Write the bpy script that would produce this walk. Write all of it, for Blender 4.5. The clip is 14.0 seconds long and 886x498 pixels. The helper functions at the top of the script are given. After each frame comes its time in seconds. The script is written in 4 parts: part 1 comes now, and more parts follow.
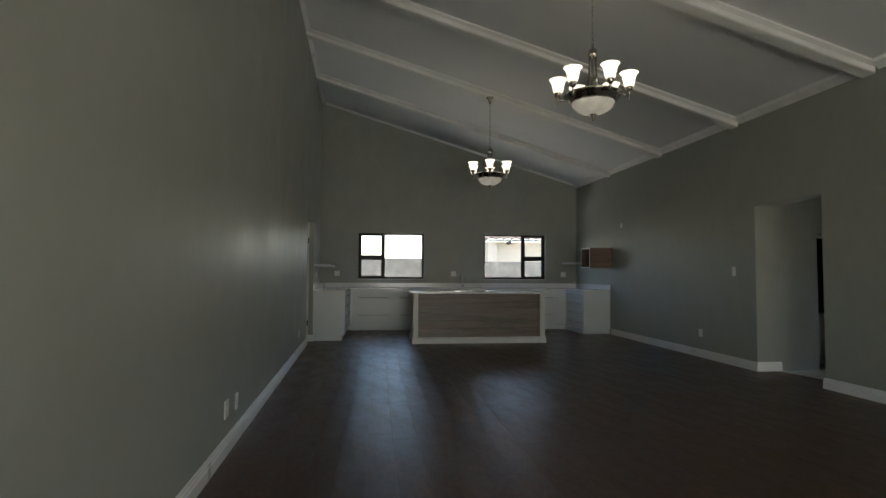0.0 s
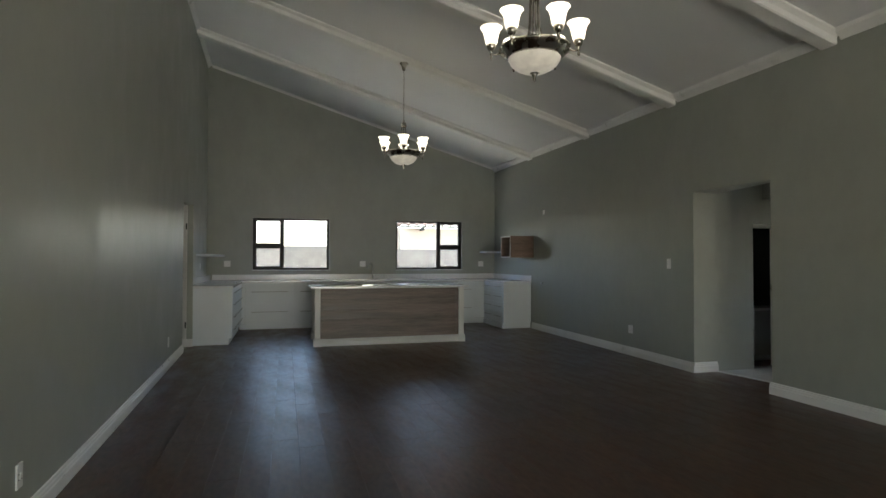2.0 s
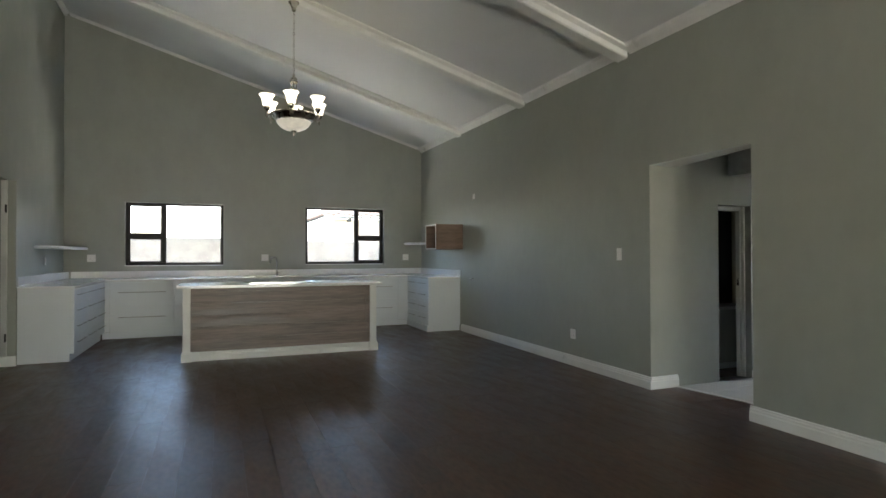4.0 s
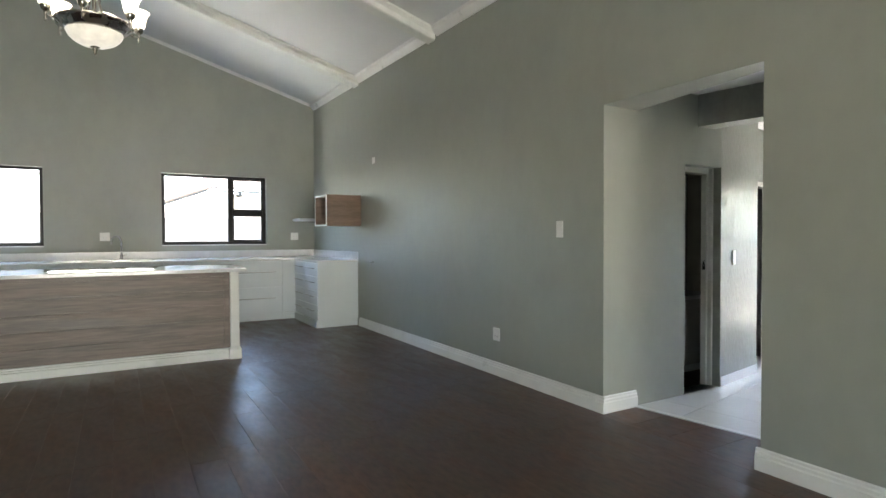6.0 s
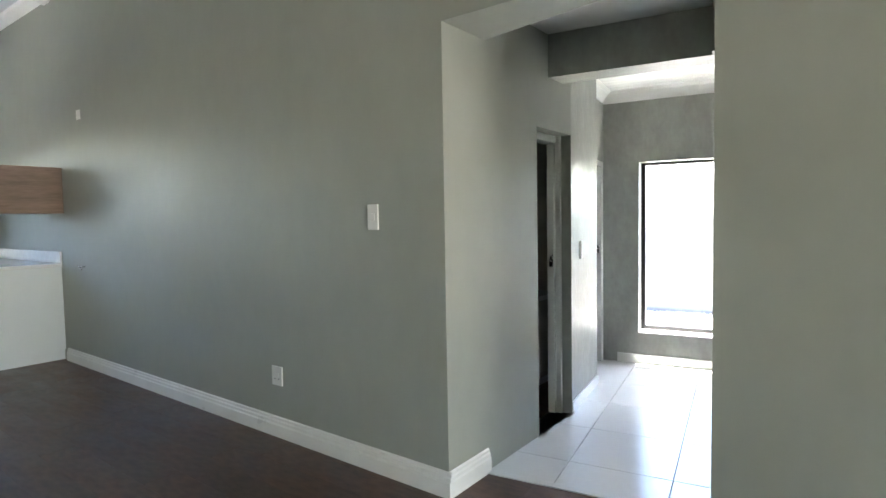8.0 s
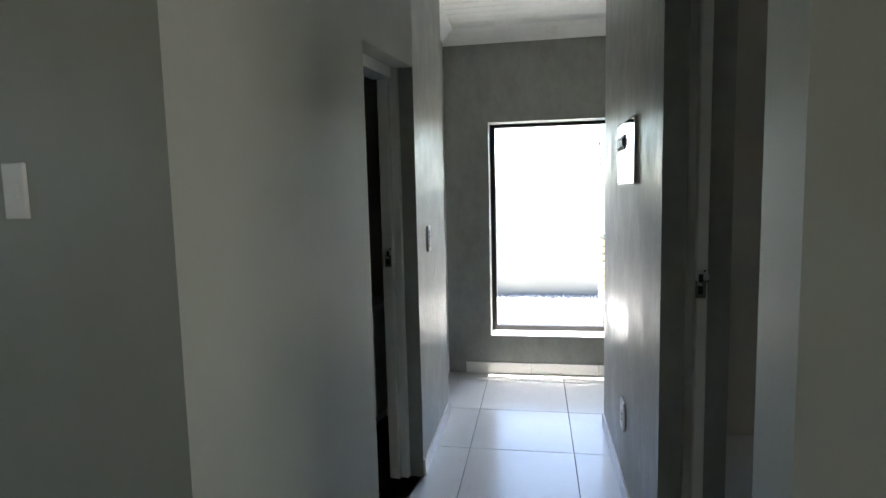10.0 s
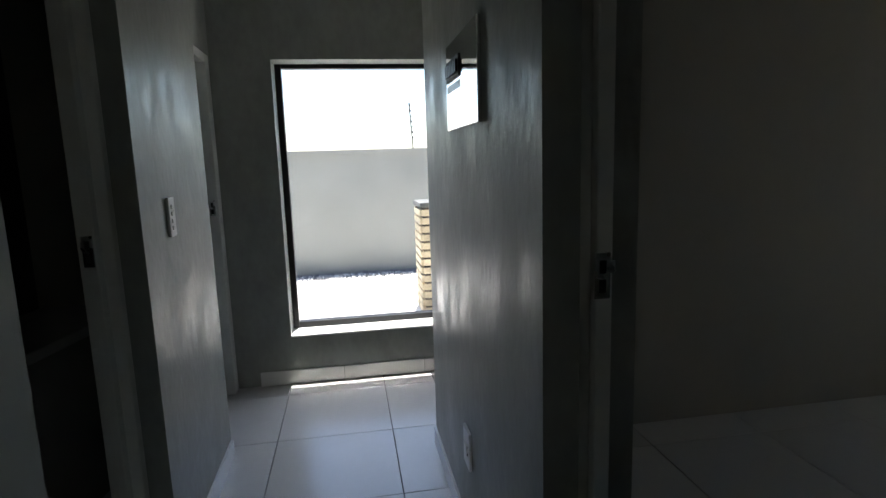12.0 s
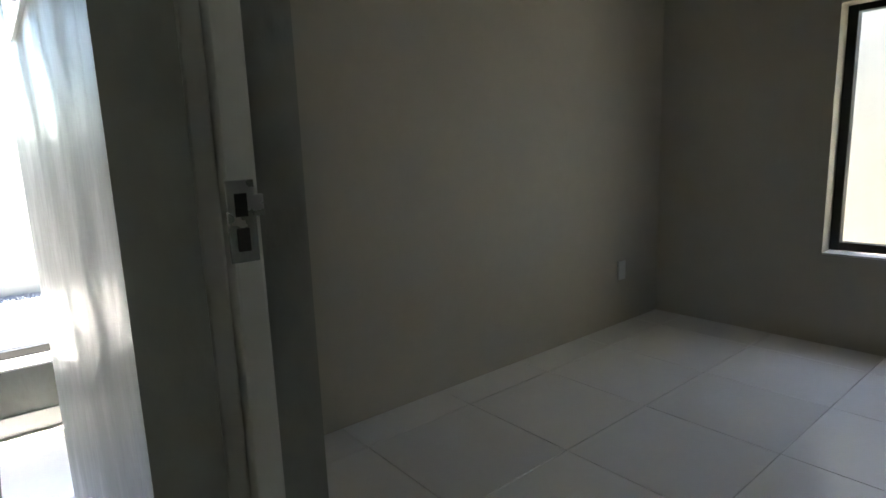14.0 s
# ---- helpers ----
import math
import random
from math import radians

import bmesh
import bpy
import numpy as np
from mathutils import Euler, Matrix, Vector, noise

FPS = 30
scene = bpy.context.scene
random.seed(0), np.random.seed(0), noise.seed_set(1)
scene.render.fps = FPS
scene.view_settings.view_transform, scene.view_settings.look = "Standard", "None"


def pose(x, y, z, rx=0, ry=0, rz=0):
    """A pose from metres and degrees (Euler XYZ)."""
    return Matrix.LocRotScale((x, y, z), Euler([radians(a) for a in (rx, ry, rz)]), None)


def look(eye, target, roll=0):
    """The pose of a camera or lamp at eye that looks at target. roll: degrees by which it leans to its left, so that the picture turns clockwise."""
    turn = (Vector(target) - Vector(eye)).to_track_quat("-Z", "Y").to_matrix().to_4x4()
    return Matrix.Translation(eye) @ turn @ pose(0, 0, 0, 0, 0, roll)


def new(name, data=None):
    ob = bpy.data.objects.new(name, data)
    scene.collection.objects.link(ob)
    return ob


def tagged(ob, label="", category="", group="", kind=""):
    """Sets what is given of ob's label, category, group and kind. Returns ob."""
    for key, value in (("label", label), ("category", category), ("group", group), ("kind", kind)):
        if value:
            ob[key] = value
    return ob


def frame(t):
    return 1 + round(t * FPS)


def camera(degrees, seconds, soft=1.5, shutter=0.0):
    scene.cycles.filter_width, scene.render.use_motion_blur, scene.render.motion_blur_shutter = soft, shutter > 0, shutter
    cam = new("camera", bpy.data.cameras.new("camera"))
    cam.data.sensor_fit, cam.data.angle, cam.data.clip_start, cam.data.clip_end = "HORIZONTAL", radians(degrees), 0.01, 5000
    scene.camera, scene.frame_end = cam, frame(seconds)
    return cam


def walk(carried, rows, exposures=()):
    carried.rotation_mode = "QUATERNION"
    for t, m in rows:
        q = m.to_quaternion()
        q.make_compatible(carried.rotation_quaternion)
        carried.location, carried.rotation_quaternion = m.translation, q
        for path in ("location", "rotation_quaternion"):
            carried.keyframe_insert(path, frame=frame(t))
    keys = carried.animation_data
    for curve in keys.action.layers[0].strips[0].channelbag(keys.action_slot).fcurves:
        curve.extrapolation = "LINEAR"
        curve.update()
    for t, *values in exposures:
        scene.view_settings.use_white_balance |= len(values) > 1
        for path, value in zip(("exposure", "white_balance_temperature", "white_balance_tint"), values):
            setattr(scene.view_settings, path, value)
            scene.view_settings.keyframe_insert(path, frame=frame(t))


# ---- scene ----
cam = camera(77.0, 14.0)
PATH = [
    (0, (0.96, 1.237, 1.276), (1.195, 3.221, 1.37), 0.3),
    (0.5, (0.962, 1.543, 1.285), (1.258, 3.519, 1.367), 0.4),
    (1, (1.032, 1.851, 1.331), (1.399, 3.816, 1.383), 0.4),
    (1.5, (1.095, 2.133, 1.361), (1.556, 4.079, 1.401), 0.2),
    (2, (1.179, 2.436, 1.387), (1.724, 4.359, 1.429), 0.1),
    (4.5, (2.353, 4.237, 1.326), (3.135, 6.078, 1.337), -0.2),
    (5, (2.58, 4.615, 1.312), (3.415, 6.433, 1.303), -0.2),
    (5.5, (2.823, 4.998, 1.298), (3.732, 6.779, 1.273), -0.2),
    (6, (3.037, 5.375, 1.295), (4.047, 7.101, 1.251), -0.2),
    (6.5, (3.214, 5.743, 1.274), (4.341, 7.394, 1.216), -0.1),
    (7, (3.457, 6.071, 1.259), (4.746, 7.599, 1.191), -0.3),
    (7.5, (3.766, 6.419, 1.3), (5.189, 7.822, 1.214), -0.8),
    (8, (4.011, 6.7, 1.337), (5.596, 7.914, 1.229), -1.0),
    (8.5, (4.332, 6.955, 1.354), (6.061, 7.953, 1.233), -1.1),
    (11, (5.59, 7.421, 1.284), (7.519, 7.876, 1.019), -1.6),
    (11.5, (5.789, 7.439, 1.266), (7.749, 7.709, 0.972), -1.7),
    (12, (5.959, 7.455, 1.254), (7.934, 7.455, 0.94), -1.8),
    (12.5, (6.077, 7.447, 1.25), (8.031, 7.173, 0.921), -2.0),
    (13, (6.195, 7.391, 1.197), (8.103, 6.895, 0.862), -2.0),
    (13.5, (6.288, 7.314, 1.151), (8.119, 6.585, 0.812), -2.1),
    (14, (6.345, 7.273, 1.102), (8.0575, 6.2975, 0.76), -2.1),
]
EXPOSURES = [(0.0, 2.42, 6900, 10), (1.5, 2.8, 6950, 10), (2.2, 3.0, 6950, 10), (4.5, 3.72, 6950, 10), (5.0, 3.92, 6900, 10), (6.0, 4.32, 6800, 10), (7.5, 4.72, 6600, 10), (8.5, 4.12, 6600, 10), (10.8, 2.67, 6450, 10), (11.0, 2.52, 6450, 10), (12.0, 1.72, 6400, 10), (12.5, 1.38, 6400, 10), (13.0, 1.8, 6500, 10), (13.5, 2.85, 6650, 10), (14.0, 3.75, 6900, 10)]
walk(cam, [(t, look(eye, target, roll)) for t, eye, target, roll in PATH], EXPOSURES)

# ---- world, sun, large lights ----
SKEW = radians(9.47)
WING = Matrix.Translation((6.787, 7.982, 0)) @ Matrix.Rotation(SKEW, 4, "Z")   # local frame of the angled wing: u along it, v to its left

SUN_U, SUN_V, SUN_Z = 0.157, -0.045, 0.987
sun_way = (WING.to_3x3() @ Vector((SUN_U, SUN_V, SUN_Z))).normalized()
world = bpy.data.worlds.new("sky")
scene.world = world
world.use_nodes = True
sky = world.node_tree.nodes.new("ShaderNodeTexSky")
sky.sky_type, sky.sun_disc = "NISHITA", False
sky.sun_elevation = math.asin(sun_way.z)
sky.sun_rotation = math.atan2(sun_way.x, sun_way.y)
world.node_tree.links.new(sky.outputs[0], world.node_tree.nodes["Background"].inputs[0])
world.node_tree.nodes["Background"].inputs[1].default_value = 0.15
sun = new("sun", bpy.data.lights.new("sun", "SUN"))
sun.data.energy, sun.data.angle, sun.data.color = 5.0, radians(0.55), (1.0, 0.96, 0.9)
sun.matrix_world = look(sun_way * 40, (0, 0, 0))
# added area lamp in an unseen end-wall opening, standing in for daylight behind the start
end_light = new("end_daylight_stand_in", bpy.data.lights.new("end_daylight_stand_in", "AREA"))
end_light.data.shape, end_light.data.size, end_light.data.size_y = "RECTANGLE", 4.0, 1.95
end_light.data.energy, end_light.data.color = 11.5, (1.0, 0.985, 0.91)
end_light.matrix_world = look((2.77, -2.6, 1.02), (2.9, 5.0, 1.6))


# ---- materials ----
def material(name, color, rough=0.5, metal=0.0, var=0.12, scale=3.0, fine=60.0, bump=0.05, emit=0.0, emit_color=None, stretch=(1, 1, 1), rough_var=0.1,
             trans=0.0, alpha=1.0, per_piece=0.0, coat=0.0, spec=0.5, grain=0.3, bump_dist=0.01, detail=5):
    m = bpy.data.materials.new(name)
    m.use_nodes = True
    nt = m.node_tree
    n, l = nt.nodes, nt.links
    b = n["Principled BSDF"]
    b.inputs["Metallic"].default_value = metal
    b.inputs["Transmission Weight"].default_value = trans
    b.inputs["Coat Weight"].default_value = coat
    b.inputs["Specular IOR Level"].default_value = spec
    tc = n.new("ShaderNodeTexCoord")
    mp = n.new("ShaderNodeMapping")
    mp.inputs["Scale"].default_value = stretch
    l.new(tc.outputs["Object"], mp.inputs["Vector"])
    big = n.new("ShaderNodeTexNoise")
    big.inputs["Scale"].default_value, big.inputs["Detail"].default_value = scale, detail
    small = n.new("ShaderNodeTexNoise")
    small.inputs["Scale"].default_value, small.inputs["Detail"].default_value = fine, min(4, detail)
    l.new(mp.outputs[0], big.inputs["Vector"])
    l.new(mp.outputs[0], small.inputs["Vector"])
    mix = n.new("ShaderNodeMath")
    mix.operation = "MULTIPLY_ADD"
    l.new(small.outputs[0], mix.inputs[0])
    mix.inputs[1].default_value = grain
    l.new(big.outputs[0], mix.inputs[2])
    val = n.new("ShaderNodeMapRange")
    val.inputs[1].default_value, val.inputs[2].default_value = 0.3 + grain * 0.5, 0.7 + grain * 0.5
    val.inputs[3].default_value, val.inputs[4].default_value = 1 - var, 1 + var
    l.new(mix.outputs[0], val.inputs[0])
    last = val.outputs[0]
    if per_piece:
        info = n.new("ShaderNodeObjectInfo")
        pr = n.new("ShaderNodeMapRange")
        pr.inputs[3].default_value, pr.inputs[4].default_value = 1 - per_piece, 1 + per_piece
        l.new(info.outputs["Random"], pr.inputs[0])
        mu = n.new("ShaderNodeMath")
        mu.operation = "MULTIPLY"
        l.new(last, mu.inputs[0])
        l.new(pr.outputs[0], mu.inputs[1])
        last = mu.outputs[0]
    hsv = n.new("ShaderNodeHueSaturation")
    hsv.inputs["Color"].default_value = (*color, 1)
    l.new(last, hsv.inputs["Value"])
    l.new(hsv.outputs[0], b.inputs["Base Color"])
    rr = n.new("ShaderNodeMapRange")
    rr.inputs[1].default_value, rr.inputs[2].default_value = 0.3, 0.7
    rr.inputs[3].default_value, rr.inputs[4].default_value = max(0.02, rough - rough_var), min(1, rough + rough_var)
    l.new(big.outputs[0], rr.inputs[0])
    l.new(rr.outputs[0], b.inputs["Roughness"])
    if bump:
        bu = n.new("ShaderNodeBump")
        bu.inputs["Strength"].default_value, bu.inputs["Distance"].default_value = bump, bump_dist
        l.new(mix.outputs[0], bu.inputs["Height"])
        l.new(bu.outputs[0], b.inputs["Normal"])
    if emit:
        b.inputs["Emission Color"].default_value = (*(emit_color or color), 1)
        b.inputs["Emission Strength"].default_value = emit
    return m


WALL = material("grey_green_wall_paint", (0.34, 0.355, 0.315), 0.45, var=0.05, scale=2.6, fine=10, bump=0.05, rough_var=0.10, grain=0.4, bump_dist=0.01, stretch=(1, 1, 0.7))
# same paint as WALL with trowel marks; passage shade put into a lower colour
WING_WALL = material("trowelled_wall_paint_shaded", (0.28, 0.29, 0.265), 0.44, var=0.10, scale=9, fine=34, bump=0.34, rough_var=0.15, grain=0.55, stretch=(1, 1, 0.6), bump_dist=0.01, detail=4, spec=0.36)
BED_WALL = material("matt_grey_wall_paint", (0.42, 0.398, 0.34), 0.6, var=0.05, scale=2.0, fine=14, bump=0.08)
CEILING = material("white_ceiling_paint", (0.74, 0.75, 0.74), 0.6, var=0.03, scale=1.2, fine=30, bump=0.04)
BEAM = material("white_beam_paint", (0.76, 0.76, 0.73), 0.55, var=0.05, scale=2.5, fine=40, bump=0.08)
TRIM = material("white_gloss_trim_paint", (0.78, 0.78, 0.76), 0.35, var=0.04, scale=4, fine=50, bump=0.05)
LAMINATE = material("dark_brown_laminate", (0.077, 0.040, 0.027), 0.385, var=0.42, scale=2.2, fine=12, bump=0.0, stretch=(2.4, 0.9, 1), per_piece=0.11, rough_var=0.105, grain=0.8, spec=0.46)
JOINT = material("dark_floor_joint", (0.02, 0.014, 0.012), 0.6, var=0.1, bump=0)
TILE = material("pale_grey_glazed_tile", (0.71, 0.705, 0.69), 0.21, var=0.03, scale=3, fine=40, bump=0.0, per_piece=0.03, rough_var=0.02)
GROUT = material("grey_grout", (0.13, 0.125, 0.12), 0.85, var=0.15, scale=12, fine=90, bump=0.1)
CABINET = material("white_lacquered_board", (0.72, 0.76, 0.79), 0.32, var=0.02, scale=3, fine=40, bump=0.01, rough_var=0.04)
STONE = material("white_engineered_stone", (0.76, 0.77, 0.78), 0.12, var=0.05, scale=14, fine=120, bump=0.01, rough_var=0.03)
WOOD = material("grey_brown_wood_laminate", (0.215, 0.168, 0.147), 0.45, var=0.34, scale=1.6, fine=9, bump=0.05, stretch=(0.5, 1, 7), grain=0.6)
BOX_WOOD = material("warm_wood_veneer", (0.23, 0.16, 0.12), 0.45, var=0.2, scale=2, fine=10, bump=0.04, stretch=(1, 1, 7), grain=0.6)
ALU = material("black_aluminium", (0.014, 0.014, 0.015), 0.4, metal=0.0, var=0.1, scale=6, fine=80, bump=0.02, spec=0.28)
STEEL = material("brushed_steel", (0.6, 0.6, 0.6), 0.28, metal=1.0, var=0.06, scale=8, fine=120, bump=0.02)
CHROME = material("chrome", (0.8, 0.8, 0.82), 0.08, metal=1.0, var=0.02, scale=8, bump=0, rough_var=0.02)
HANDLE = material("satin_grey_metal", (0.40, 0.40, 0.40), 0.35, metal=1.0, var=0.05, scale=8, bump=0)
NICKEL = material("antique_nickel", (0.46, 0.44, 0.39), 0.27, metal=1.0, var=0.15, scale=12, fine=90, bump=0.02)
PLASTIC = material("white_switch_plastic", (0.78, 0.78, 0.75), 0.35, var=0.03, scale=8, fine=60, bump=0.02)
SATIN = material("satin_aluminium_strip", (0.62, 0.62, 0.61), 0.45, metal=0.4, var=0.06, scale=9, fine=120, bump=0.0)
DARK = material("dark_recess", (0.02, 0.02, 0.02), 0.6, var=0.1, bump=0)
FRAME = material("white_steel_door_frame", (0.66, 0.66, 0.63), 0.4, var=0.06, scale=5, fine=50, bump=0.05)
OPAL = material("frosted_white_glass_shade", (0.85, 0.84, 0.8), 0.35, var=0.03, scale=6, bump=0.02, emit=0.33, emit_color=(1.0, 0.93, 0.76))
BOWL = material("alabaster_glass_bowl", (0.55, 0.54, 0.46), 0.35, var=0.2, scale=7, fine=20, bump=0.02, emit=0.035, emit_color=(1.0, 0.95, 0.82))
PLASTER = material("grey_garden_wall_plaster", (0.26, 0.255, 0.23), 0.85, var=0.1, scale=1.5, fine=35, bump=0.15)
BLOCK = material("pale_block_boundary_wall", (0.13, 0.128, 0.12), 0.9, var=0.22, scale=3, fine=30, bump=0.2)
CREAM = material("cream_house_plaster", (0.42, 0.40, 0.355), 0.85, var=0.05, scale=1, fine=20, bump=0.08)
PAVING = material("pale_concrete_paving", (0.66, 0.64, 0.60), 0.9, var=0.1, scale=1.2, fine=25, bump=0.12)
SOIL = material("dry_sandy_ground", (0.42, 0.37, 0.28), 0.95, var=0.2, scale=0.6, fine=12, bump=0.2)
GRAVEL = material("grey_gravel_chips", (0.17, 0.17, 0.172), 0.8, var=0.35, scale=14, fine=80, bump=0.1)
BRICK = material("sandy_split_brick", (0.60, 0.49, 0.33), 0.85, var=0.2, scale=8, fine=60, bump=0.3, per_piece=0.15)
MORTAR = material("dark_mortar", (0.12, 0.10, 0.08), 0.9, var=0.15, bump=0.1)
ROOF = material("weathered_roof_tile", (0.085, 0.065, 0.055), 0.85, var=0.2, scale=3, fine=30, bump=0.2)
VANITY = material("grey_matt_board", (0.40, 0.40, 0.39), 0.5, var=0.05, scale=3, bump=0.03)
# near-black: unlit side room's shade put into colour; also dark roof timber
ROOM_SHADE_AND_TRIM = material("unlit_room_shade_and_dark_trim", (0.022, 0.022, 0.021), 0.5, var=0.08, scale=3, bump=0.05)
MIRROR = material("polished_metal_cover", (0.86, 0.87, 0.88), 0.045, metal=1.0, var=0.02, scale=4, bump=0.03, rough_var=0.02)

GLASS = bpy.data.materials.new("clear_window_glass")
GLASS.use_nodes = True
_b = GLASS.node_tree.nodes["Principled BSDF"]
_b.inputs["Base Color"].default_value = (0.97, 0.98, 0.98, 1)
_b.inputs["Roughness"].default_value, _b.inputs["Transmission Weight"].default_value, _b.inputs["IOR"].default_value = 0.0, 1.0, 1.05


# ---- mesh helpers ----
def box(bm, x0, y0, z0, x1, y1, z1, bevel=0.0):
    made = bmesh.ops.create_cube(bm, size=1.0)["verts"]
    for v in made:
        v.co = Vector((x0 + (v.co.x + 0.5) * (x1 - x0), y0 + (v.co.y + 0.5) * (y1 - y0), z0 + (v.co.z + 0.5) * (z1 - z0)))
    if bevel:
        edges = list({e for v in made for e in v.link_edges})
        bmesh.ops.bevel(bm, geom=edges, offset=bevel, segments=2, affect="EDGES", profile=0.6)
    return bm


def boxes(*specs, bevel=0.0):
    bm = bmesh.new()
    for s in specs:
        box(bm, *s, bevel=bevel)
    return bm


def lathe(bm, profile, cx=0, cy=0, steps=24, wave=0.0):
    """Turns a profile of (radius, z) round the upright axis at cx, cy."""
    rings = []
    for k, (r, z) in enumerate(profile):
        ring = []
        for i in range(steps):
            a = 2 * math.pi * i / steps
            rr = max(r, 0.0004) * (1 + wave * math.cos(6 * a) * (k / len(profile)))
            ring.append(bm.verts.new((cx + rr * math.cos(a), cy + rr * math.sin(a), z)))
        rings.append(ring)
    for a, b in zip(rings, rings[1:]):
        for i in range(steps):
            j = (i + 1) % steps
            bm.faces.new((a[i], a[j], b[j], b[i]))
    return bm


def tube(bm, points, radius, sides=8):
    """A round bar along a line of points."""
    rings = []
    pts = [Vector(p) for p in points]
    for k, p in enumerate(pts):
        d = (pts[min(k + 1, len(pts) - 1)] - pts[max(k - 1, 0)]).normalized()
        a = d.orthogonal().normalized() if abs(d.z) > 0.9 else d.cross(Vector((0, 0, 1))).normalized()
        b = d.cross(a)
        rings.append([bm.verts.new(p + radius * (math.cos(2 * math.pi * i / sides) * a + math.sin(2 * math.pi * i / sides) * b)) for i in range(sides)])
    for r, s in zip(rings, rings[1:]):
        for i in range(sides):
            bm.faces.new((r[i], r[(i + 1) % sides], s[(i + 1) % sides], s[i]))
    bm.faces.new(rings[0][::-1])
    bm.faces.new(rings[-1])
    return bm


def mesh_of(name, bm, mat, smooth=False):
    bmesh.ops.recalc_face_normals(bm, faces=bm.faces)
    me = bpy.data.meshes.new(name)
    bm.to_mesh(me)
    bm.free()
    me.materials.append(mat)
    if smooth:
        for p in me.polygons:
            p.use_smooth = True
    return me


def part(name, bm, mat, parent, label="", smooth=False):
    ob = new(name, mesh_of(name, bm, mat, smooth))
    ob.parent = parent
    if label:
        ob["label"] = label
    return ob


def thing(name, label, category, group="", at=None, turn=0.0):
    ob = new(name)
    ob.empty_display_size = 0.1
    tagged(ob, label, category, group)
    if at is not None:
        ob.matrix_world = Matrix.Translation(at) @ Matrix.Rotation(turn, 4, "Z")
    return ob


def structure(name, bm, mat, label, category, m=None, smooth=False):
    ob = new(name, mesh_of(name, bm, mat, smooth))
    if m is not None:
        ob.matrix_world = m
    return tagged(ob, label, category, kind="structure")


def wall_mesh(p0, p1, z0, z1, thick, holes=(), top=None):
    """A wall from p0 to p1 on its face; it is `thick` deep to the left of that way. holes: (s0, s1, low, high) in metres along it. top: height as a function of s."""
    p0, p1 = Vector(p0), Vector(p1)
    way = p1 - p0
    length = way.length
    way = way / length
    side = Vector((-way.y, way.x))
    ss = sorted({0, length, *[round(h[0], 4) for h in holes], *[round(h[1], 4) for h in holes]})
    zs = sorted({z0, z1, *[h[2] for h in holes], *[h[3] for h in holes]})
    ss = [s for s in ss if -1e-6 <= s <= length + 1e-6]
    zs = [z for z in zs if z0 - 1e-6 <= z <= z1 + 1e-6]
    bm = bmesh.new()
    seen = {}

    def vert(i, k, d):
        key = (i, k, d)
        if key not in seen:
            s, z = ss[i], zs[k]
            if top and k == len(zs) - 1:
                z = top(s)
            q = p0 + way * s + side * (thick if d else 0)
            seen[key] = bm.verts.new((q.x, q.y, z))
        return seen[key]

    def solid(i, k):
        if not (0 <= i < len(ss) - 1 and 0 <= k < len(zs) - 1):
            return False
        s, z = (ss[i] + ss[i + 1]) / 2, (zs[k] + zs[k + 1]) / 2
        return not any(h[0] < s < h[1] and h[2] < z < h[3] for h in holes)

    for i in range(len(ss) - 1):
        for k in range(len(zs) - 1):
            if not solid(i, k):
                continue
            for d in (0, 1):
                bm.faces.new([vert(i, k, d), vert(i + 1, k, d), vert(i + 1, k + 1, d), vert(i, k + 1, d)])
            for di, dk, a, b in ((-1, 0, (i, k), (i, k + 1)), (1, 0, (i + 1, k), (i + 1, k + 1)), (0, -1, (i, k), (i + 1, k)), (0, 1, (i, k + 1), (i + 1, k + 1))):
                if not solid(i + di, k + dk):
                    bm.faces.new([vert(*a, 0), vert(*b, 0), vert(*b, 1), vert(*a, 1)])
    return bm


def profile_run(bm, p0, p1, profile, side):
    """Sweeps a profile of (depth, height) along a straight line on the ground; depth grows towards `side` (+1: left of the way, -1: right)."""
    p0, p1 = Vector((*p0, 0)) if len(p0) == 2 else Vector(p0), Vector((*p1, 0)) if len(p1) == 2 else Vector(p1)
    way = (p1 - p0)
    flat = Vector((way.x, way.y, 0)).normalized()
    out = Vector((-flat.y, flat.x, 0)) * side
    a = [bm.verts.new(p0 + out * d + Vector((0, 0, h))) for d, h in profile]
    b = [bm.verts.new(p1 + out * d + Vector((0, 0, h))) for d, h in profile]
    n = len(profile)
    for i in range(n):
        bm.faces.new((a[i], a[(i + 1) % n], b[(i + 1) % n], b[i]))
    bm.faces.new(a[::-1])
    bm.faces.new(b)
    return bm


# ---- large structure: living room and kitchen ----
XR, YB, YF = 6.09, 15.15, -2.5          # face of the long wall with the opening, kitchen end wall, end behind the start


def x_left(y):
    return 0.085 - 0.0335 * y


def z_ceiling(x, y):
    return 3.515 + 0.0135 * (y - 6.6) + (XR - x) * 0.298


W1 = (0.50, 2.13, 1.168, 2.315)
W2 = (3.65, 5.26, 1.168, 2.315)
back_top = lambda s: z_ceiling(XR + 0.2 - s, YB) + 0.1
bm = wall_mesh((XR + 0.2, YB + 0.24), (x_left(YB) - 0.2, YB + 0.24), -0.1, 4.0, 0.24,
               [(XR + 0.2 - w[1], XR + 0.2 - w[0], w[2], w[3]) for w in (W2, W1)], top=back_top)
structure("wall_north", bm, WALL, "grey-green painted kitchen end wall with two windows", "wall")
front_top = lambda s: z_ceiling(x_left(YF) - 0.2 + s, YF) + 0.1
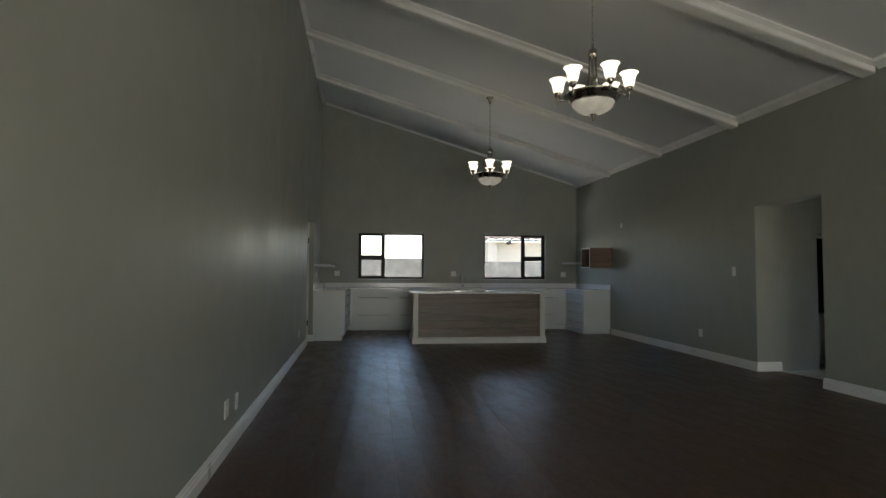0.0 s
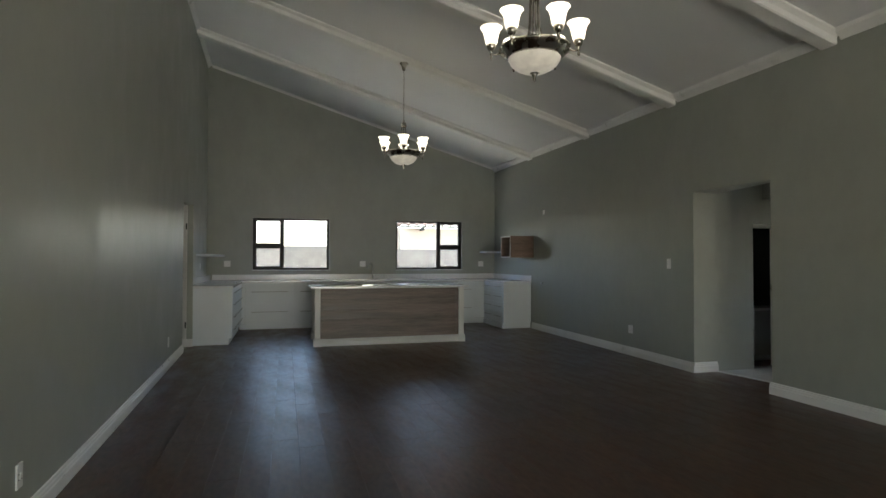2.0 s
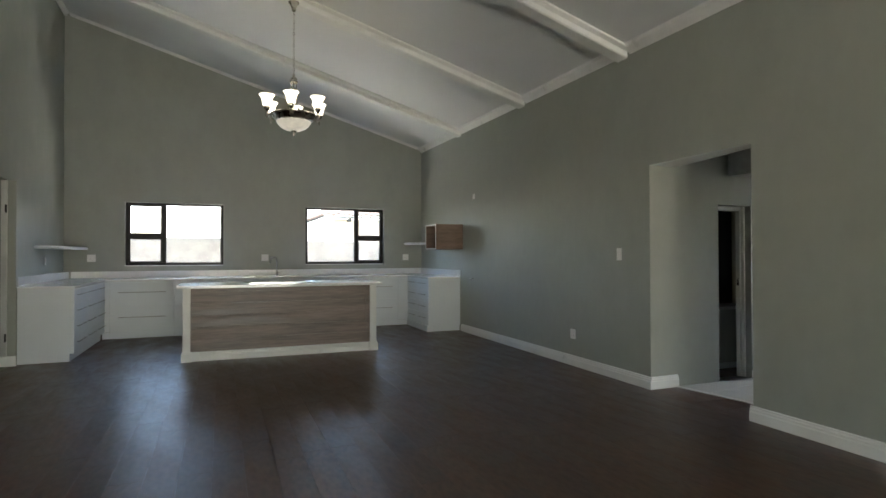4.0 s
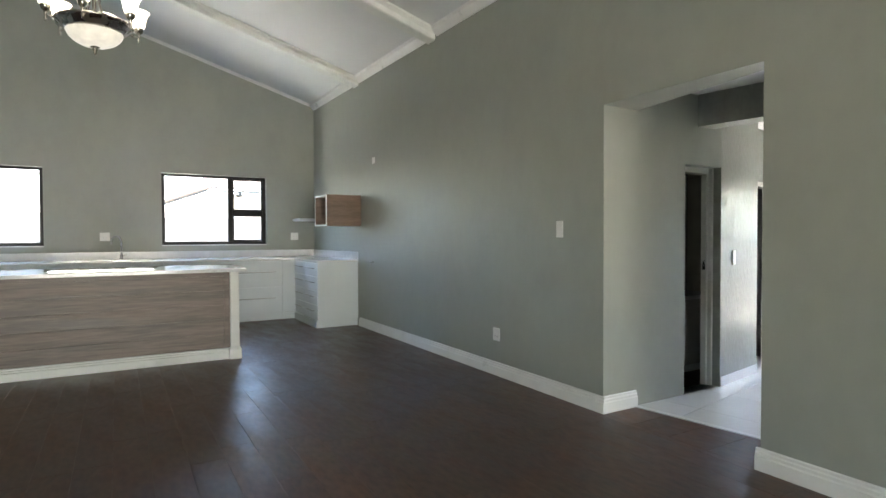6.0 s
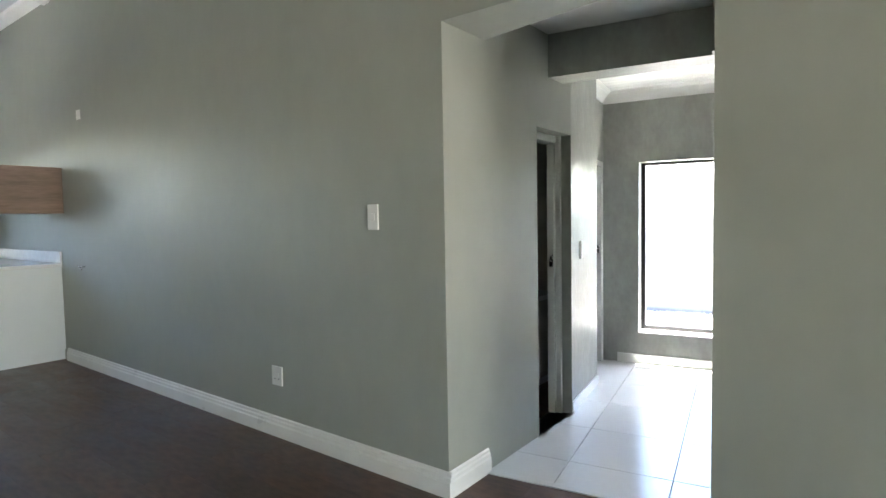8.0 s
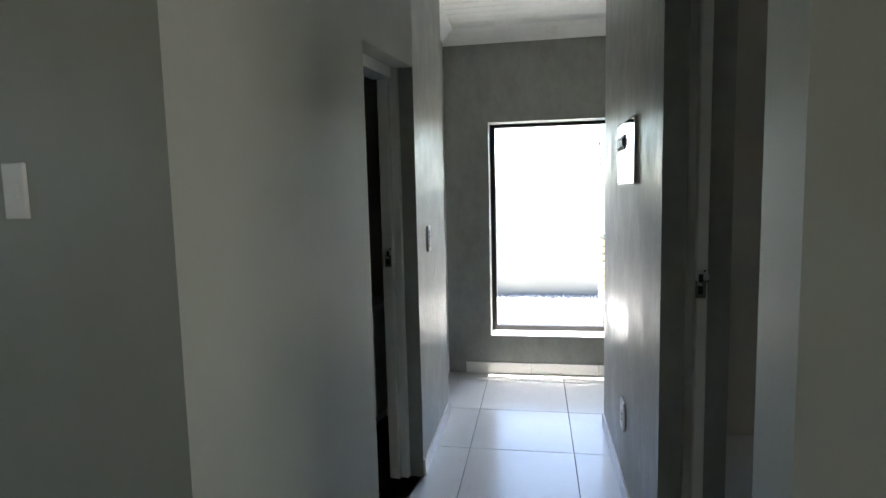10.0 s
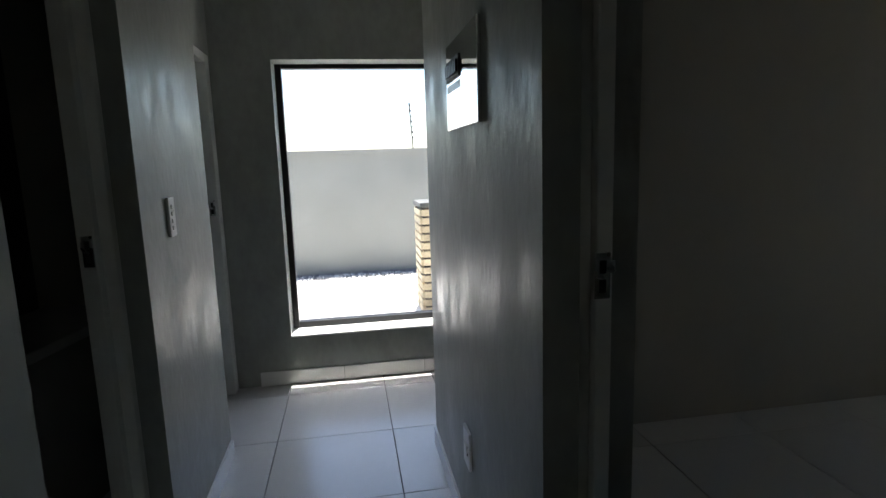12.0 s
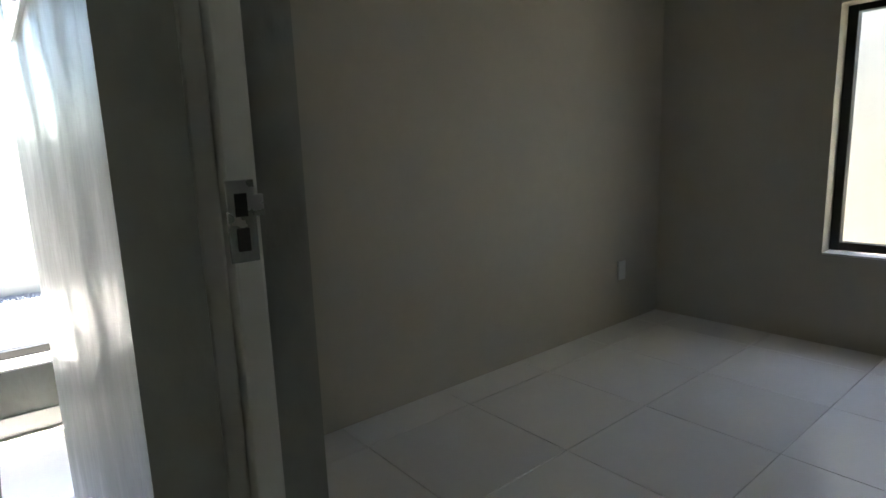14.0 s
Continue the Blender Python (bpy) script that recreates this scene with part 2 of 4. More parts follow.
# the wide opening is unseen, added to let light in
bm = wall_mesh((x_left(YF) - 0.2, YF - 0.24), (XR + 0.2, YF - 0.24), -0.1, 4.0, 0.24, [(0.80, 4.80, 0.0, 2.05)], top=front_top)
structure("wall_south", bm, WALL, "grey-green painted end wall behind the start", "wall")
LD0, LD1, LDZ = 11.60, 12.17, 2.28       # doorway near the kitchen end of the long wall
along = lambda y: (y - YF) * math.hypot(1, 0.0335)
bm = wall_mesh((x_left(YF), YF), (x_left(YB), YB), -0.1, 5.9, 0.2, [(along(LD0), along(LD1), 0.0, LDZ)])
structure("wall_west", bm, WALL, "tall grey-green painted side wall with soft sheen", "wall")
# wall with the opening into the wing: a thin stretch before it, a deep one after it, and a lintel
OP0, OP1, OPZ = 7.125, 8.28, 2.245
bm = wall_mesh((XR + 0.15, YF - 0.2), (XR + 0.15, OP0 - 0.03), -0.1, 3.75, 0.15)
for v in bm.verts:                      # its end face follows the angle of the wing
    if v.co.y > OP0 - 0.04:
        v.co.y = OP0 + (v.co.x - XR) * math.tan(SKEW)
structure("wall_east_1", bm, WALL, "grey-green painted wall beside the passage opening", "wall")
bm = boxes((XR, OP1, -0.1, XR + 0.36, YB, 3.80))
structure("wall_east_2", bm, WALL, "grey-green painted wall between opening and kitchen", "wall")
bm = bmesh.new()
lo = [(XR, OP0), (XR + 0.15, OP0 + 0.15 * math.tan(SKEW)), (XR + 0.36, OP1), (XR, OP1)]
va = [bm.verts.new((x, y, OPZ)) for x, y in lo]
vb = [bm.verts.new((x, y, 3.77)) for x, y in lo]
bm.faces.new(va[::-1])
bm.faces.new(vb)
for i in range(4):
    bm.faces.new((va[i], va[(i + 1) % 4], vb[(i + 1) % 4], vb[i]))
structure("wall_east_3", bm, WALL, "grey-green painted lintel over the passage opening", "wall")

# sloping ceiling slab
bm = bmesh.new()
lo, hi = [], []
for x, y in ((x_left(YF) - 0.2, YF - 0.24), (XR + 0.36, YF - 0.24), (XR + 0.36, YB + 0.24), (x_left(YB) - 0.2, YB + 0.24)):
    z = z_ceiling(x, y)
    lo.append(bm.verts.new((x, y, z)))
    hi.append(bm.verts.new((x, y, z + 0.16)))
bm.faces.new(lo[::-1])
bm.faces.new(hi)
for i in range(4):
    bm.faces.new((lo[i], lo[(i + 1) % 4], hi[(i + 1) % 4], hi[i]))
structure("ceiling", bm, CEILING, "white sloping ceiling of the open living room", "ceiling")


def ceiling_beam(y, width=0.17, depth=0.115):
    bm = bmesh.new()
    x0, x1 = x_left(y) + 0.002, XR - 0.002
    half = width / 2
    prof = [(-half - 0.04, 0.02), (-half - 0.04, -0.022), (-half - 0.028, -0.030), (-half - 0.006, -0.046), (-half, -0.052), (-half, -depth + 0.012), (-half + 0.012, -depth)]
    prof = prof + [(-d, h) for d, h in reversed(prof)]
    a = [bm.verts.new((x0, y + d, z_ceiling(x0, y) + h)) for d, h in prof]
    b = [bm.verts.new((x1, y + d, z_ceiling(x1, y) + h)) for d, h in prof]
    for i in range(len(prof)):
        j = (i + 1) % len(prof)
        bm.faces.new((a[i], a[j], b[j], b[i]))
    bm.faces.new(a)
    bm.faces.new(b[::-1])
    return bm


BEAMS = [13.09, 10.83] + [8.676 - 2.222 * k for k in range(5)]
for i, y in enumerate(BEAMS):
    structure("beam_%d" % (i + 1), ceiling_beam(y), BEAM, "white painted beam under the sloping ceiling", "beam")

# cornice along the walls under the ceiling
COVE = [(0, 0.03), (0, -0.085), (0.012, -0.085), (0.02, -0.07), (0.05, -0.035), (0.07, -0.018), (0.075, 0.03)]


def cornice(name, p0, p1, side, label, size=1.0):
    bm = bmesh.new()
    profile_run(bm, (*p0, z_ceiling(*p0)), (*p1, z_ceiling(*p1)), [(d * size, h * size) for d, h in COVE], side)
    return structure(name, bm, TRIM, label, "cornice")


ys = [YB - 0.01] + [b for y in BEAMS for b in (y + 0.126, y - 0.126)] + [YF + 0.01]
k = 0
for a, b in zip(ys[::2], ys[1::2]):
    k += 1
    cornice("trim_%d" % k, (XR - 0.001, b), (XR - 0.001, a), 1, "white cove cornice at the ceiling edge")
    k += 1
    cornice("trim_%d" % k, (x_left(b) + 0.001, b), (x_left(a) + 0.001, a), -1, "white cove cornice at the ceiling edge")
k += 1
cornice("trim_%d" % k, (XR - 0.08, YB - 0.001), (x_left(YB) + 0.08, YB - 0.001), 1, "thin white cornice above the kitchen end wall", 0.5)

# skirtings
SKIRT = [(0, 0), (0.022, 0), (0.022, 0.075), (0.016, 0.082), (0.016, 0.098), (0.010, 0.104), (0.010, 0.118), (0, 0.124)]


def skirting(name, p0, p1, side):
    bm = bmesh.new()
    profile_run(bm, p0, p1, SKIRT, side)
    return structure(name, bm, TRIM, "white moulded skirting board along the wall", "skirting")


skirting("baseboard_1", (XR, OP1 - 0.022), (XR, 13.0), 1)
skirting("baseboard_2", (XR, YF), (XR, OP0 + 0.022), 1)
skirting("baseboard_3", (XR, OP1), (XR + 0.345, OP1), -1)
skirting("baseboard_4", (XR, OP0), (XR + 0.15, OP0 + 0.15 * math.tan(SKEW)), 1)
skirting("baseboard_5", (x_left(YF), YF), (x_left(LD0), LD0), -1)
# far cheek of the doorway in the long wall, its steel jamb and the closed lobby behind it
bm = boxes((x_left(12.2) - 0.2, LD1, 0, x_left(12.2) + 0.075, 12.212, LDZ))
structure("wall_cheek", bm, WALL, "grey painted cheek of the doorway beside the units", "wall")
skirting("baseboard_6", (x_left(12.2) - 0.15, LD1), (x_left(12.2) + 0.08, LD1), -1)
fr = thing("door_4", "white steel door frame beside the kitchen units, no door hung", "door frame")
fr["kind"] = "structure"
jamb = part("jamb", boxes((x_left(12.2) - 0.075, LD1 - 0.028, 0.126, x_left(12.2) - 0.012, LD1 - 0.001, LDZ - 0.001), bevel=0.004), FRAME, fr)
for z in (0.30, 1.88):
    part("hinge", boxes((x_left(12.2) - 0.035, LD1 - 0.034, z, x_left(12.2) - 0.013, LD1 - 0.0282, z + 0.10), bevel=0.002), DARK, jamb, "dark steel hinge leaf")
bm = boxes((-2.0, 10.6, -0.1, -1.85, 13.2, 2.6), (-1.85, 10.6, -0.1, x_left(10.6) - 0.21, 10.72, 2.6), (-1.85, 13.08, -0.1, x_left(13.2) - 0.21, 13.2, 2.6))
structure("wall_lobby", bm, WALL, "grey painted walls of the lobby behind the doorway", "wall")
structure("ceiling_5", boxes((-2.0, 10.6, 2.602, x_left(13.2) - 0.215, 13.2, 2.7)), CEILING, "white lobby ceiling", "ceiling")
structure("floor_4", boxes((-1.85, 10.72, -0.14, x_left(10.6) - 0.03, 13.08, -0.002)), LAMINATE, "dark laminate floor of the lobby", "floor")

# sub-floors
bm = boxes((x_left(YB) - 0.3, YF - 0.3, -0.14, XR + 0.36, YB + 0.3, -0.012))
floor_living = structure("floor_1", bm, JOINT, "dark brown laminate floor of the living room and kitchen", "floor")

# ---- large structure: the angled wing ----
VL, VR, UE = 0.18, -0.715, 2.285            # left wall, right wall, end wall
CEIL2 = 2.45
# near left stretch with the first doorway
D1A, D1B, D1H = 7.008, 7.486, 1.875
bm = wall_mesh((XR + 0.36, OP1 + 0.0), (D1B, OP1 + 0.0), -0.1, CEIL2 + 0.1, 0.24, [(D1A - XR - 0.36, D1B - XR - 0.36 + 1, 0.0, D1H)])
structure("wall_wing_1", bm, WALL, "grey painted passage wall with a doorway", "wall")
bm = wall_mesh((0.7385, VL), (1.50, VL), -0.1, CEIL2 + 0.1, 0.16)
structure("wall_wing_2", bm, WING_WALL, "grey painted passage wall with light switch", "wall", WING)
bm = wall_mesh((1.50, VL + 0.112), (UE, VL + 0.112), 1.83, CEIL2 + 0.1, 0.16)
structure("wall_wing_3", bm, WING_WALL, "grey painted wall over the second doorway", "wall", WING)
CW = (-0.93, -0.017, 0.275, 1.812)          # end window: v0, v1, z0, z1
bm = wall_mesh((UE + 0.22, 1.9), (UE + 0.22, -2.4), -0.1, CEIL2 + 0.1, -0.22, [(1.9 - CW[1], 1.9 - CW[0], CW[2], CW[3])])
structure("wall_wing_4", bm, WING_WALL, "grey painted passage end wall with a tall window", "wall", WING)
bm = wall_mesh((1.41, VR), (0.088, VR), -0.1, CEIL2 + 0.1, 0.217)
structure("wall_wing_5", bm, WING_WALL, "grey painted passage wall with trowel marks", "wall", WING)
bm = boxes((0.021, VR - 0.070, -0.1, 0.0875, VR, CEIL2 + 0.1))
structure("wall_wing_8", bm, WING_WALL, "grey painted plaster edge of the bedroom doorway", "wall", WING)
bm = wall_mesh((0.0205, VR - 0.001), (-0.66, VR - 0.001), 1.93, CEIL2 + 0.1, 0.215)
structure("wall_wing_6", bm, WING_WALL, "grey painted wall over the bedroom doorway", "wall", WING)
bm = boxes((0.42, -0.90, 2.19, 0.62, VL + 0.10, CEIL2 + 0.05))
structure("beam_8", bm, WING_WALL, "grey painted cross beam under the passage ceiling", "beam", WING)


def west(v, x=6.215):
    return (x - 6.787 + math.sin(SKEW) * v) / math.cos(SKEW)


def slab(corners, z0, z1):
    bm = bmesh.new()
    a = [bm.verts.new((u, v, z0)) for u, v in corners]
    b = [bm.verts.new((u, v, z1)) for u, v in corners]
    bm.faces.new(a)
    bm.faces.new(b)
    for i in range(len(a)):
        bm.faces.new((a[i], a[(i + 1) % len(a)], b[(i + 1) % len(a)], b[i]))
    return bm


bm = slab(((west(-0.9), -0.9), (1.2, -0.9), (1.2, -2.3), (UE + 0.2, -2.3), (UE + 0.2, 1.9), (1.3, 1.9), (1.3, 0.5), (west(0.42), 0.5)), CEIL2, CEIL2 + 0.12)
for i in range(17):                      # narrow ceiling boards with open joints
    box(bm, 0.63 + 0.097 * i, VR - 0.9 * (i > 7), CEIL2 - 0.007, 0.63 + 0.097 * i + 0.092, VL + 0.10, CEIL2 + 0.004, bevel=0.002)
structure("ceiling_2", bm, CEILING, "white boarded passage ceiling", "ceiling", WING)
COVE2 = [(0, 0.0), (0, -0.10), (0.012, -0.10), (0.03, -0.07), (0.06, -0.03), (0.085, -0.012), (0.09, 0.0)]


def cornice2(name, p0, p1, side, m=WING):
    bm = bmesh.new()
    profile_run(bm, (*p0, CEIL2 + 0.001), (*p1, CEIL2 + 0.001), COVE2, side)
    return structure(name, bm, TRIM, "white cove cornice at the passage ceiling", "cornice", m)


cornice2("trim_21", (UE - 0.001, 1.7), (UE - 0.001, -2.1), -1)
cornice2("trim_22", (1.50, VL + 0.111), (UE - 0.09, VL + 0.111), -1)
cornice2("trim_23", (0.62, VR + 0.001), (1.41, VR + 0.001), 1)

# bedroom beyond the right doorway
BE, BS, BW = 1.38, -4.04, -1.28
bm = wall_mesh((BE, BS), (BE, VR - 0.217), -0.1, 2.6, -0.14)
structure("wall_bed_1", bm, BED_WALL, "plain grey painted bedroom side wall", "wall", WING)
BWIN = (-0.95, 0.435, 0.49, 1.76)
bm = wall_mesh((BW, BS - 0.22), (BE + 0.14, BS - 0.22), -0.1, 2.6, 0.22, [(BWIN[0] - BW, BWIN[1] - BW, BWIN[2], BWIN[3])])
structure("wall_bed_2", bm, BED_WALL, "plain grey painted bedroom wall with a window", "wall", WING)
bm = slab(((west(-0.9), -0.9), (BE + 0.1, -0.9), (BE + 0.1, BS - 0.2), (west(BS - 0.2), BS - 0.2)), CEIL2 + 0.002, CEIL2 + 0.12)
structure("ceiling_3", bm, CEILING, "white flat bedroom ceiling", "ceiling", WING)

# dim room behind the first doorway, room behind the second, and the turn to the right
# the side room's darkness is painted into its wall and ceiling colour
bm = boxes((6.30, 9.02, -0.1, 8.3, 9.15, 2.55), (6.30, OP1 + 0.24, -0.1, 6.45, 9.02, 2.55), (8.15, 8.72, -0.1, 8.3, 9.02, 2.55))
structure("wall_dim_room", bm, ROOM_SHADE_AND_TRIM, "walls of the unlit side room, its shade put into their colour", "wall")
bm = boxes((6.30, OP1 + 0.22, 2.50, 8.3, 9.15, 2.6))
structure("ceiling_4", bm, ROOM_SHADE_AND_TRIM, "side room ceiling, the room's shade put into its colour", "ceiling")
bm = boxes((1.50, 1.75, -0.1, UE, 1.9, CEIL2))
structure("wall_side_room", bm, BED_WALL, "plain wall of the room behind the second doorway", "wall", WING)
bm = boxes((1.42, VL + 0.16, -0.1, 1.50, 1.9, CEIL2))
structure("wall_side_room_2", bm, BED_WALL, "plain wall of the room behind the second doorway", "wall", WING)
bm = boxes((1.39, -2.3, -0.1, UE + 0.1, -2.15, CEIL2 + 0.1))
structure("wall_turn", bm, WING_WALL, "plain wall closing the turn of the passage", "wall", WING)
bm = slab(((west(1.9, 6.3), 1.9), (west(BS - 0.2, 6.15), BS - 0.2), (UE + 0.2, BS - 0.2), (UE + 0.2, 1.9)), -0.14, -0.014)
floor_wing = structure("floor_2", bm, GROUT, "pale grey tiled floor of the passage and bedroom", "floor", WING)
bm = boxes((6.45, OP1 + 0.14, -0.013, 8.15, 9.02, 0.001))
structure("floor_3", bm, LAMINATE, "dark laminate floor of the unlit side room", "floor")

# ground outside
bm = bmesh.new()
vs = [bm.verts.new(p) for p in ((-600, -600, -0.16), (600, -600, -0.16), (600, 600, -0.16), (-600, 600, -0.16))]
bm.faces.new(vs)
structure("ground", bm, SOIL, "dry sandy ground around the house", "ground")
bm = boxes((UE + 0.22, -7.0, -0.155, 6.0, 6.0, -0.10))
structure("pavement", bm, PAVING, "pale sunlit concrete paving outside the passage window", "pavement", WING)
bm = boxes((-6, YB + 0.26, -0.155, 14, 18.6, -0.11))
structure("pavement_2", bm, PAVING, "pale sunlit yard paving behind the kitchen", "pavement")
# unseen paving, added in front of the end opening
bm = boxes((-3, YF - 6, -0.155, XR + 0.2, YF - 0.26, -0.06))
structure("pavement_3", bm, PAVING, "pale paving added outside the unseen end opening", "pavement")

# ---- windows ----


def window(name, width, height, bars, label, rail=0.05, depth=0.06):
    """A window standing on its sill; origin at the lower left corner, outside face towards +y. bars: boxes (x0, z0, x1, z1); panes fill the cells given by rects."""
    win = thing(name, label, "window")
    win["kind"] = "structure"
    part("window_frame", boxes((0, 0, 0, rail, depth, height), (width - rail, 0, 0, width, depth, height), (rail, 0, 0, width - rail, depth, rail), (rail, 0, height - rail, width - rail, depth, height), bevel=0.004), ALU, win)
    for x0, z0, x1, z1 in bars:
        part("mullion", boxes((x0, 0.002, z0, x1, depth - 0.002, z1), bevel=0.004), ALU, win)
    return win


def pane(win, x0, z0, x1, z1, depth=0.06):
    p = part("pane", boxes((x0, depth * 0.45, z0, x1, depth * 0.55, z1)), GLASS, win, "clear glass pane")
    p.visible_shadow = False


def kitchen_window(name, w, column_left, label):
    width, height = w[1] - w[0], w[3] - w[2]
    c = 0.36 * width if column_left else 0.62 * width
    tz = 0.43 * height
    if column_left:
        bars = [(c, 0.05, c + 0.07, height - 0.05), (0.05, tz, c, tz + 0.07)]
        cells = [(0.05, 0.05, c, tz), (0.05, tz + 0.07, c, height - 0.05), (c + 0.07, 0.05, width - 0.05, height - 0.05)]
    else:
        bars = [(c, 0.05, c + 0.07, height - 0.05), (c + 0.07, tz, width - 0.05, tz + 0.07)]
        cells = [(0.05, 0.05, c, height - 0.05), (c + 0.07, 0.05, width - 0.05, tz), (c + 0.07, tz + 0.07, width - 0.05, height - 0.05)]
    win = window(name, width, height, bars, label)
    # opening sashes in the narrow column carry a second, slimmer frame
    for x0, z0, x1, z1 in cells:
        if (x1 - x0) < 0.6 * width - 0.1:
            part("sash", boxes((x0, -0.006, z0, x0 + 0.025, 0.05, z1), (x1 - 0.025, -0.006, z0, x1, 0.05, z1), (x0 + 0.025, -0.006, z0, x1 - 0.025, 0.05, z0 + 0.025), (x0 + 0.025, -0.006, z1 - 0.025, x1 - 0.025, 0.05, z1), bevel=0.003), ALU, win)
        pane(win, x0, z0, x1, z1)
    part("sill", boxes((-0.001, -0.10, -0.012, width + 0.001, 0.0, -0.001), bevel=0.002), TRIM, win, "white painted inner sill")
    win.matrix_world = Matrix.Translation((w[0], YB + 0.095, w[2] + 0.012))
    return win


kitchen_window("window_1", W1, True, "black aluminium kitchen window with small panes beside a large one")
kitchen_window("window_2", W2, False, "black aluminium kitchen window with a large pane beside small ones")

win = window("window_3", CW[1] - CW[0], CW[3] - CW[2], [], "tall fixed window in a dark aluminium frame, end of passage", rail=0.035)
pane(win, 0.035, 0.035, CW[1] - CW[0] - 0.035, CW[3] - CW[2] - 0.035)
part("sill", boxes((0, -0.15, -0.012, CW[1] - CW[0], 0.0, -0.001), bevel=0.003), TRIM, win, "white painted sill")
win.matrix_world = WING @ Matrix.Translation((UE + 0.15, CW[1], CW[2] + 0.012)) @ Matrix.Rotation(-math.pi / 2, 4, "Z")
win = window("window_4", BWIN[1] - BWIN[0], BWIN[3] - BWIN[2], [], "fixed bedroom window in a dark aluminium frame", rail=0.045)
pane(win, 0.045, 0.045, BWIN[1] - BWIN[0] - 0.045, BWIN[3] - BWIN[2] - 0.045)
part("sill", boxes((0, -0.11, -0.012, BWIN[1] - BWIN[0], 0.0, -0.001), bevel=0.003), TRIM, win, "white painted sill")
win.matrix_world = WING @ Matrix.Translation((BWIN[1], BS - 0.11, BWIN[2] + 0.012)) @ Matrix.Rotation(math.pi, 4, "Z")


# ---- door frames ----
def lock_plate(parent, m, h=0.085, w=0.03, tongue=(0.75, 1.12)):
    plate = part("strike_plate", boxes((0, 0, 0, w, 0.004, h), (w * tongue[0], 0.0, h * 0.55, w * tongue[1], 0.004, h * 0.82), bevel=0.0015), STEEL, parent, "brushed steel strike plate")
    plate.matrix_local = m
    for z0, z1 in ((0.14, 0.42), (0.56, 0.84)):
        part("latch_hole", boxes((w * 0.30, -0.002, h * z0, w * 0.72, 0.0052, h * z1)), DARK, plate)
    return plate


# bedroom doorway: frame in the middle of the wall
fr = thing("door_1", "white steel door frame of the bedroom, no door hung", "door frame")
fr["kind"] = "structure"
part("jamb", boxes((0.021, -0.848, 0, 0.087, -0.816, 1.93), (0.043, -0.816, 0, 0.087, -0.790, 1.93), bevel=0.004), FRAME, fr)
part("jamb", boxes((-0.662, -0.845, 0, -0.632, -0.790, 1.93), bevel=0.004), FRAME, fr)
part("head", boxes((-0.632, -0.845, 1.885, 0.021, -0.790, 1.93), bevel=0.004), FRAME, fr)
fr.matrix_world = WING
lock_plate(fr, Matrix.Translation((0.0205, -0.842, 0.997)) @ Matrix.Rotation(math.pi / 2, 4, "Z"), tongue=(-0.30, 0.25))

fr = thing("door_2", "white steel door frame of the unlit room, no door hung", "door frame")
fr["kind"] = "structure"
part("jamb", boxes((7.43, 8.38, 0, 7.486, 8.43, D1H - 0.002), (7.452, 8.345, 0, 7.486, 8.38, D1H - 0.002), bevel=0.004), FRAME, fr)
part("jamb", boxes((D1A, 8.36, 0, D1A + 0.04, 8.45, D1H - 0.002), bevel=0.004), FRAME, fr)
part("head", boxes((D1A + 0.04, 8.36, D1H - 0.05, 7.43, 8.45, D1H - 0.002), bevel=0.004), FRAME, fr)
lock_plate(fr, Matrix.Translation((7.4295, 8.385, 1.0)) @ Matrix.Rotation(math.pi / 2, 4, "Z"))
fr = thing("door_3", "white steel door frame at the passage end, no door hung", "door frame")
fr["kind"] = "structure"
part("jamb", boxes((2.20, VL + 0.115, 0, 2.284, VL + 0.22, 1.83), bevel=0.004), FRAME, fr)
part("jamb", boxes((1.502, VL + 0.165, 0, 1.54, VL + 0.22, 1.83), bevel=0.004), FRAME, fr)
part("head", boxes((1.54, VL + 0.115, 1.785, 2.20, VL + 0.22, 1.83), bevel=0.004), FRAME, fr)
fr.matrix_world = WING
lock_plate(fr, Matrix.Translation((2.1995, VL + 0.13, 1.0)) @ Matrix.Rotation(math.pi / 2, 4, "Z"))
# wall returns that the frames sit in
bm = boxes((7.486, OP1 + 0.075, -0.1, 7.60, OP1 + 0.165, CEIL2 + 0.1))
structure("wall_wing_7", bm, WALL, "grey painted reveal beside the first doorway", "wall")


# ---- kitchen units ----
CT, TH = 0.965, 0.035                      # worktop height and thickness
FRONT = 14.22                              # front of the units under the windows
LX0, LX1, LY0 = x_left(13) + 0.01, 0.33, 12.22   # side run on the long wall
RX0, RX1, RY0 = 5.50, XR - 0.004, 13.06    # side run on the wall with the opening


def bar_handle(parent, x0, x1, y, z, axis="x", face=-1):
    """A slim bar handle on two posts; it stands `face` (-1/+1) off a front at y (or at x, for axis 'y')."""
    bm = bmesh.new()
    off = 0.028 * face
    if axis == "x":
        tube(bm, [(x0, y + off, z), (x1, y + off, z)], 0.006)
        for q in (x0 + 0.04, x1 - 0.04):
            tube(bm, [(q, y + 0.001 * face, z), (q, y + off, z)], 0.005, 6)
    else:
        tube(bm, [(y + off, x0, z), (y + off, x1, z)], 0.006)
        for q in (x0 + 0.04, x1 - 0.04):
            tube(bm, [(y + 0.001 * face, q, z), (y + off, q, z)], 0.005, 6)
    return part("handle", bm, HANDLE, parent, "brushed steel bar handle", smooth=True)


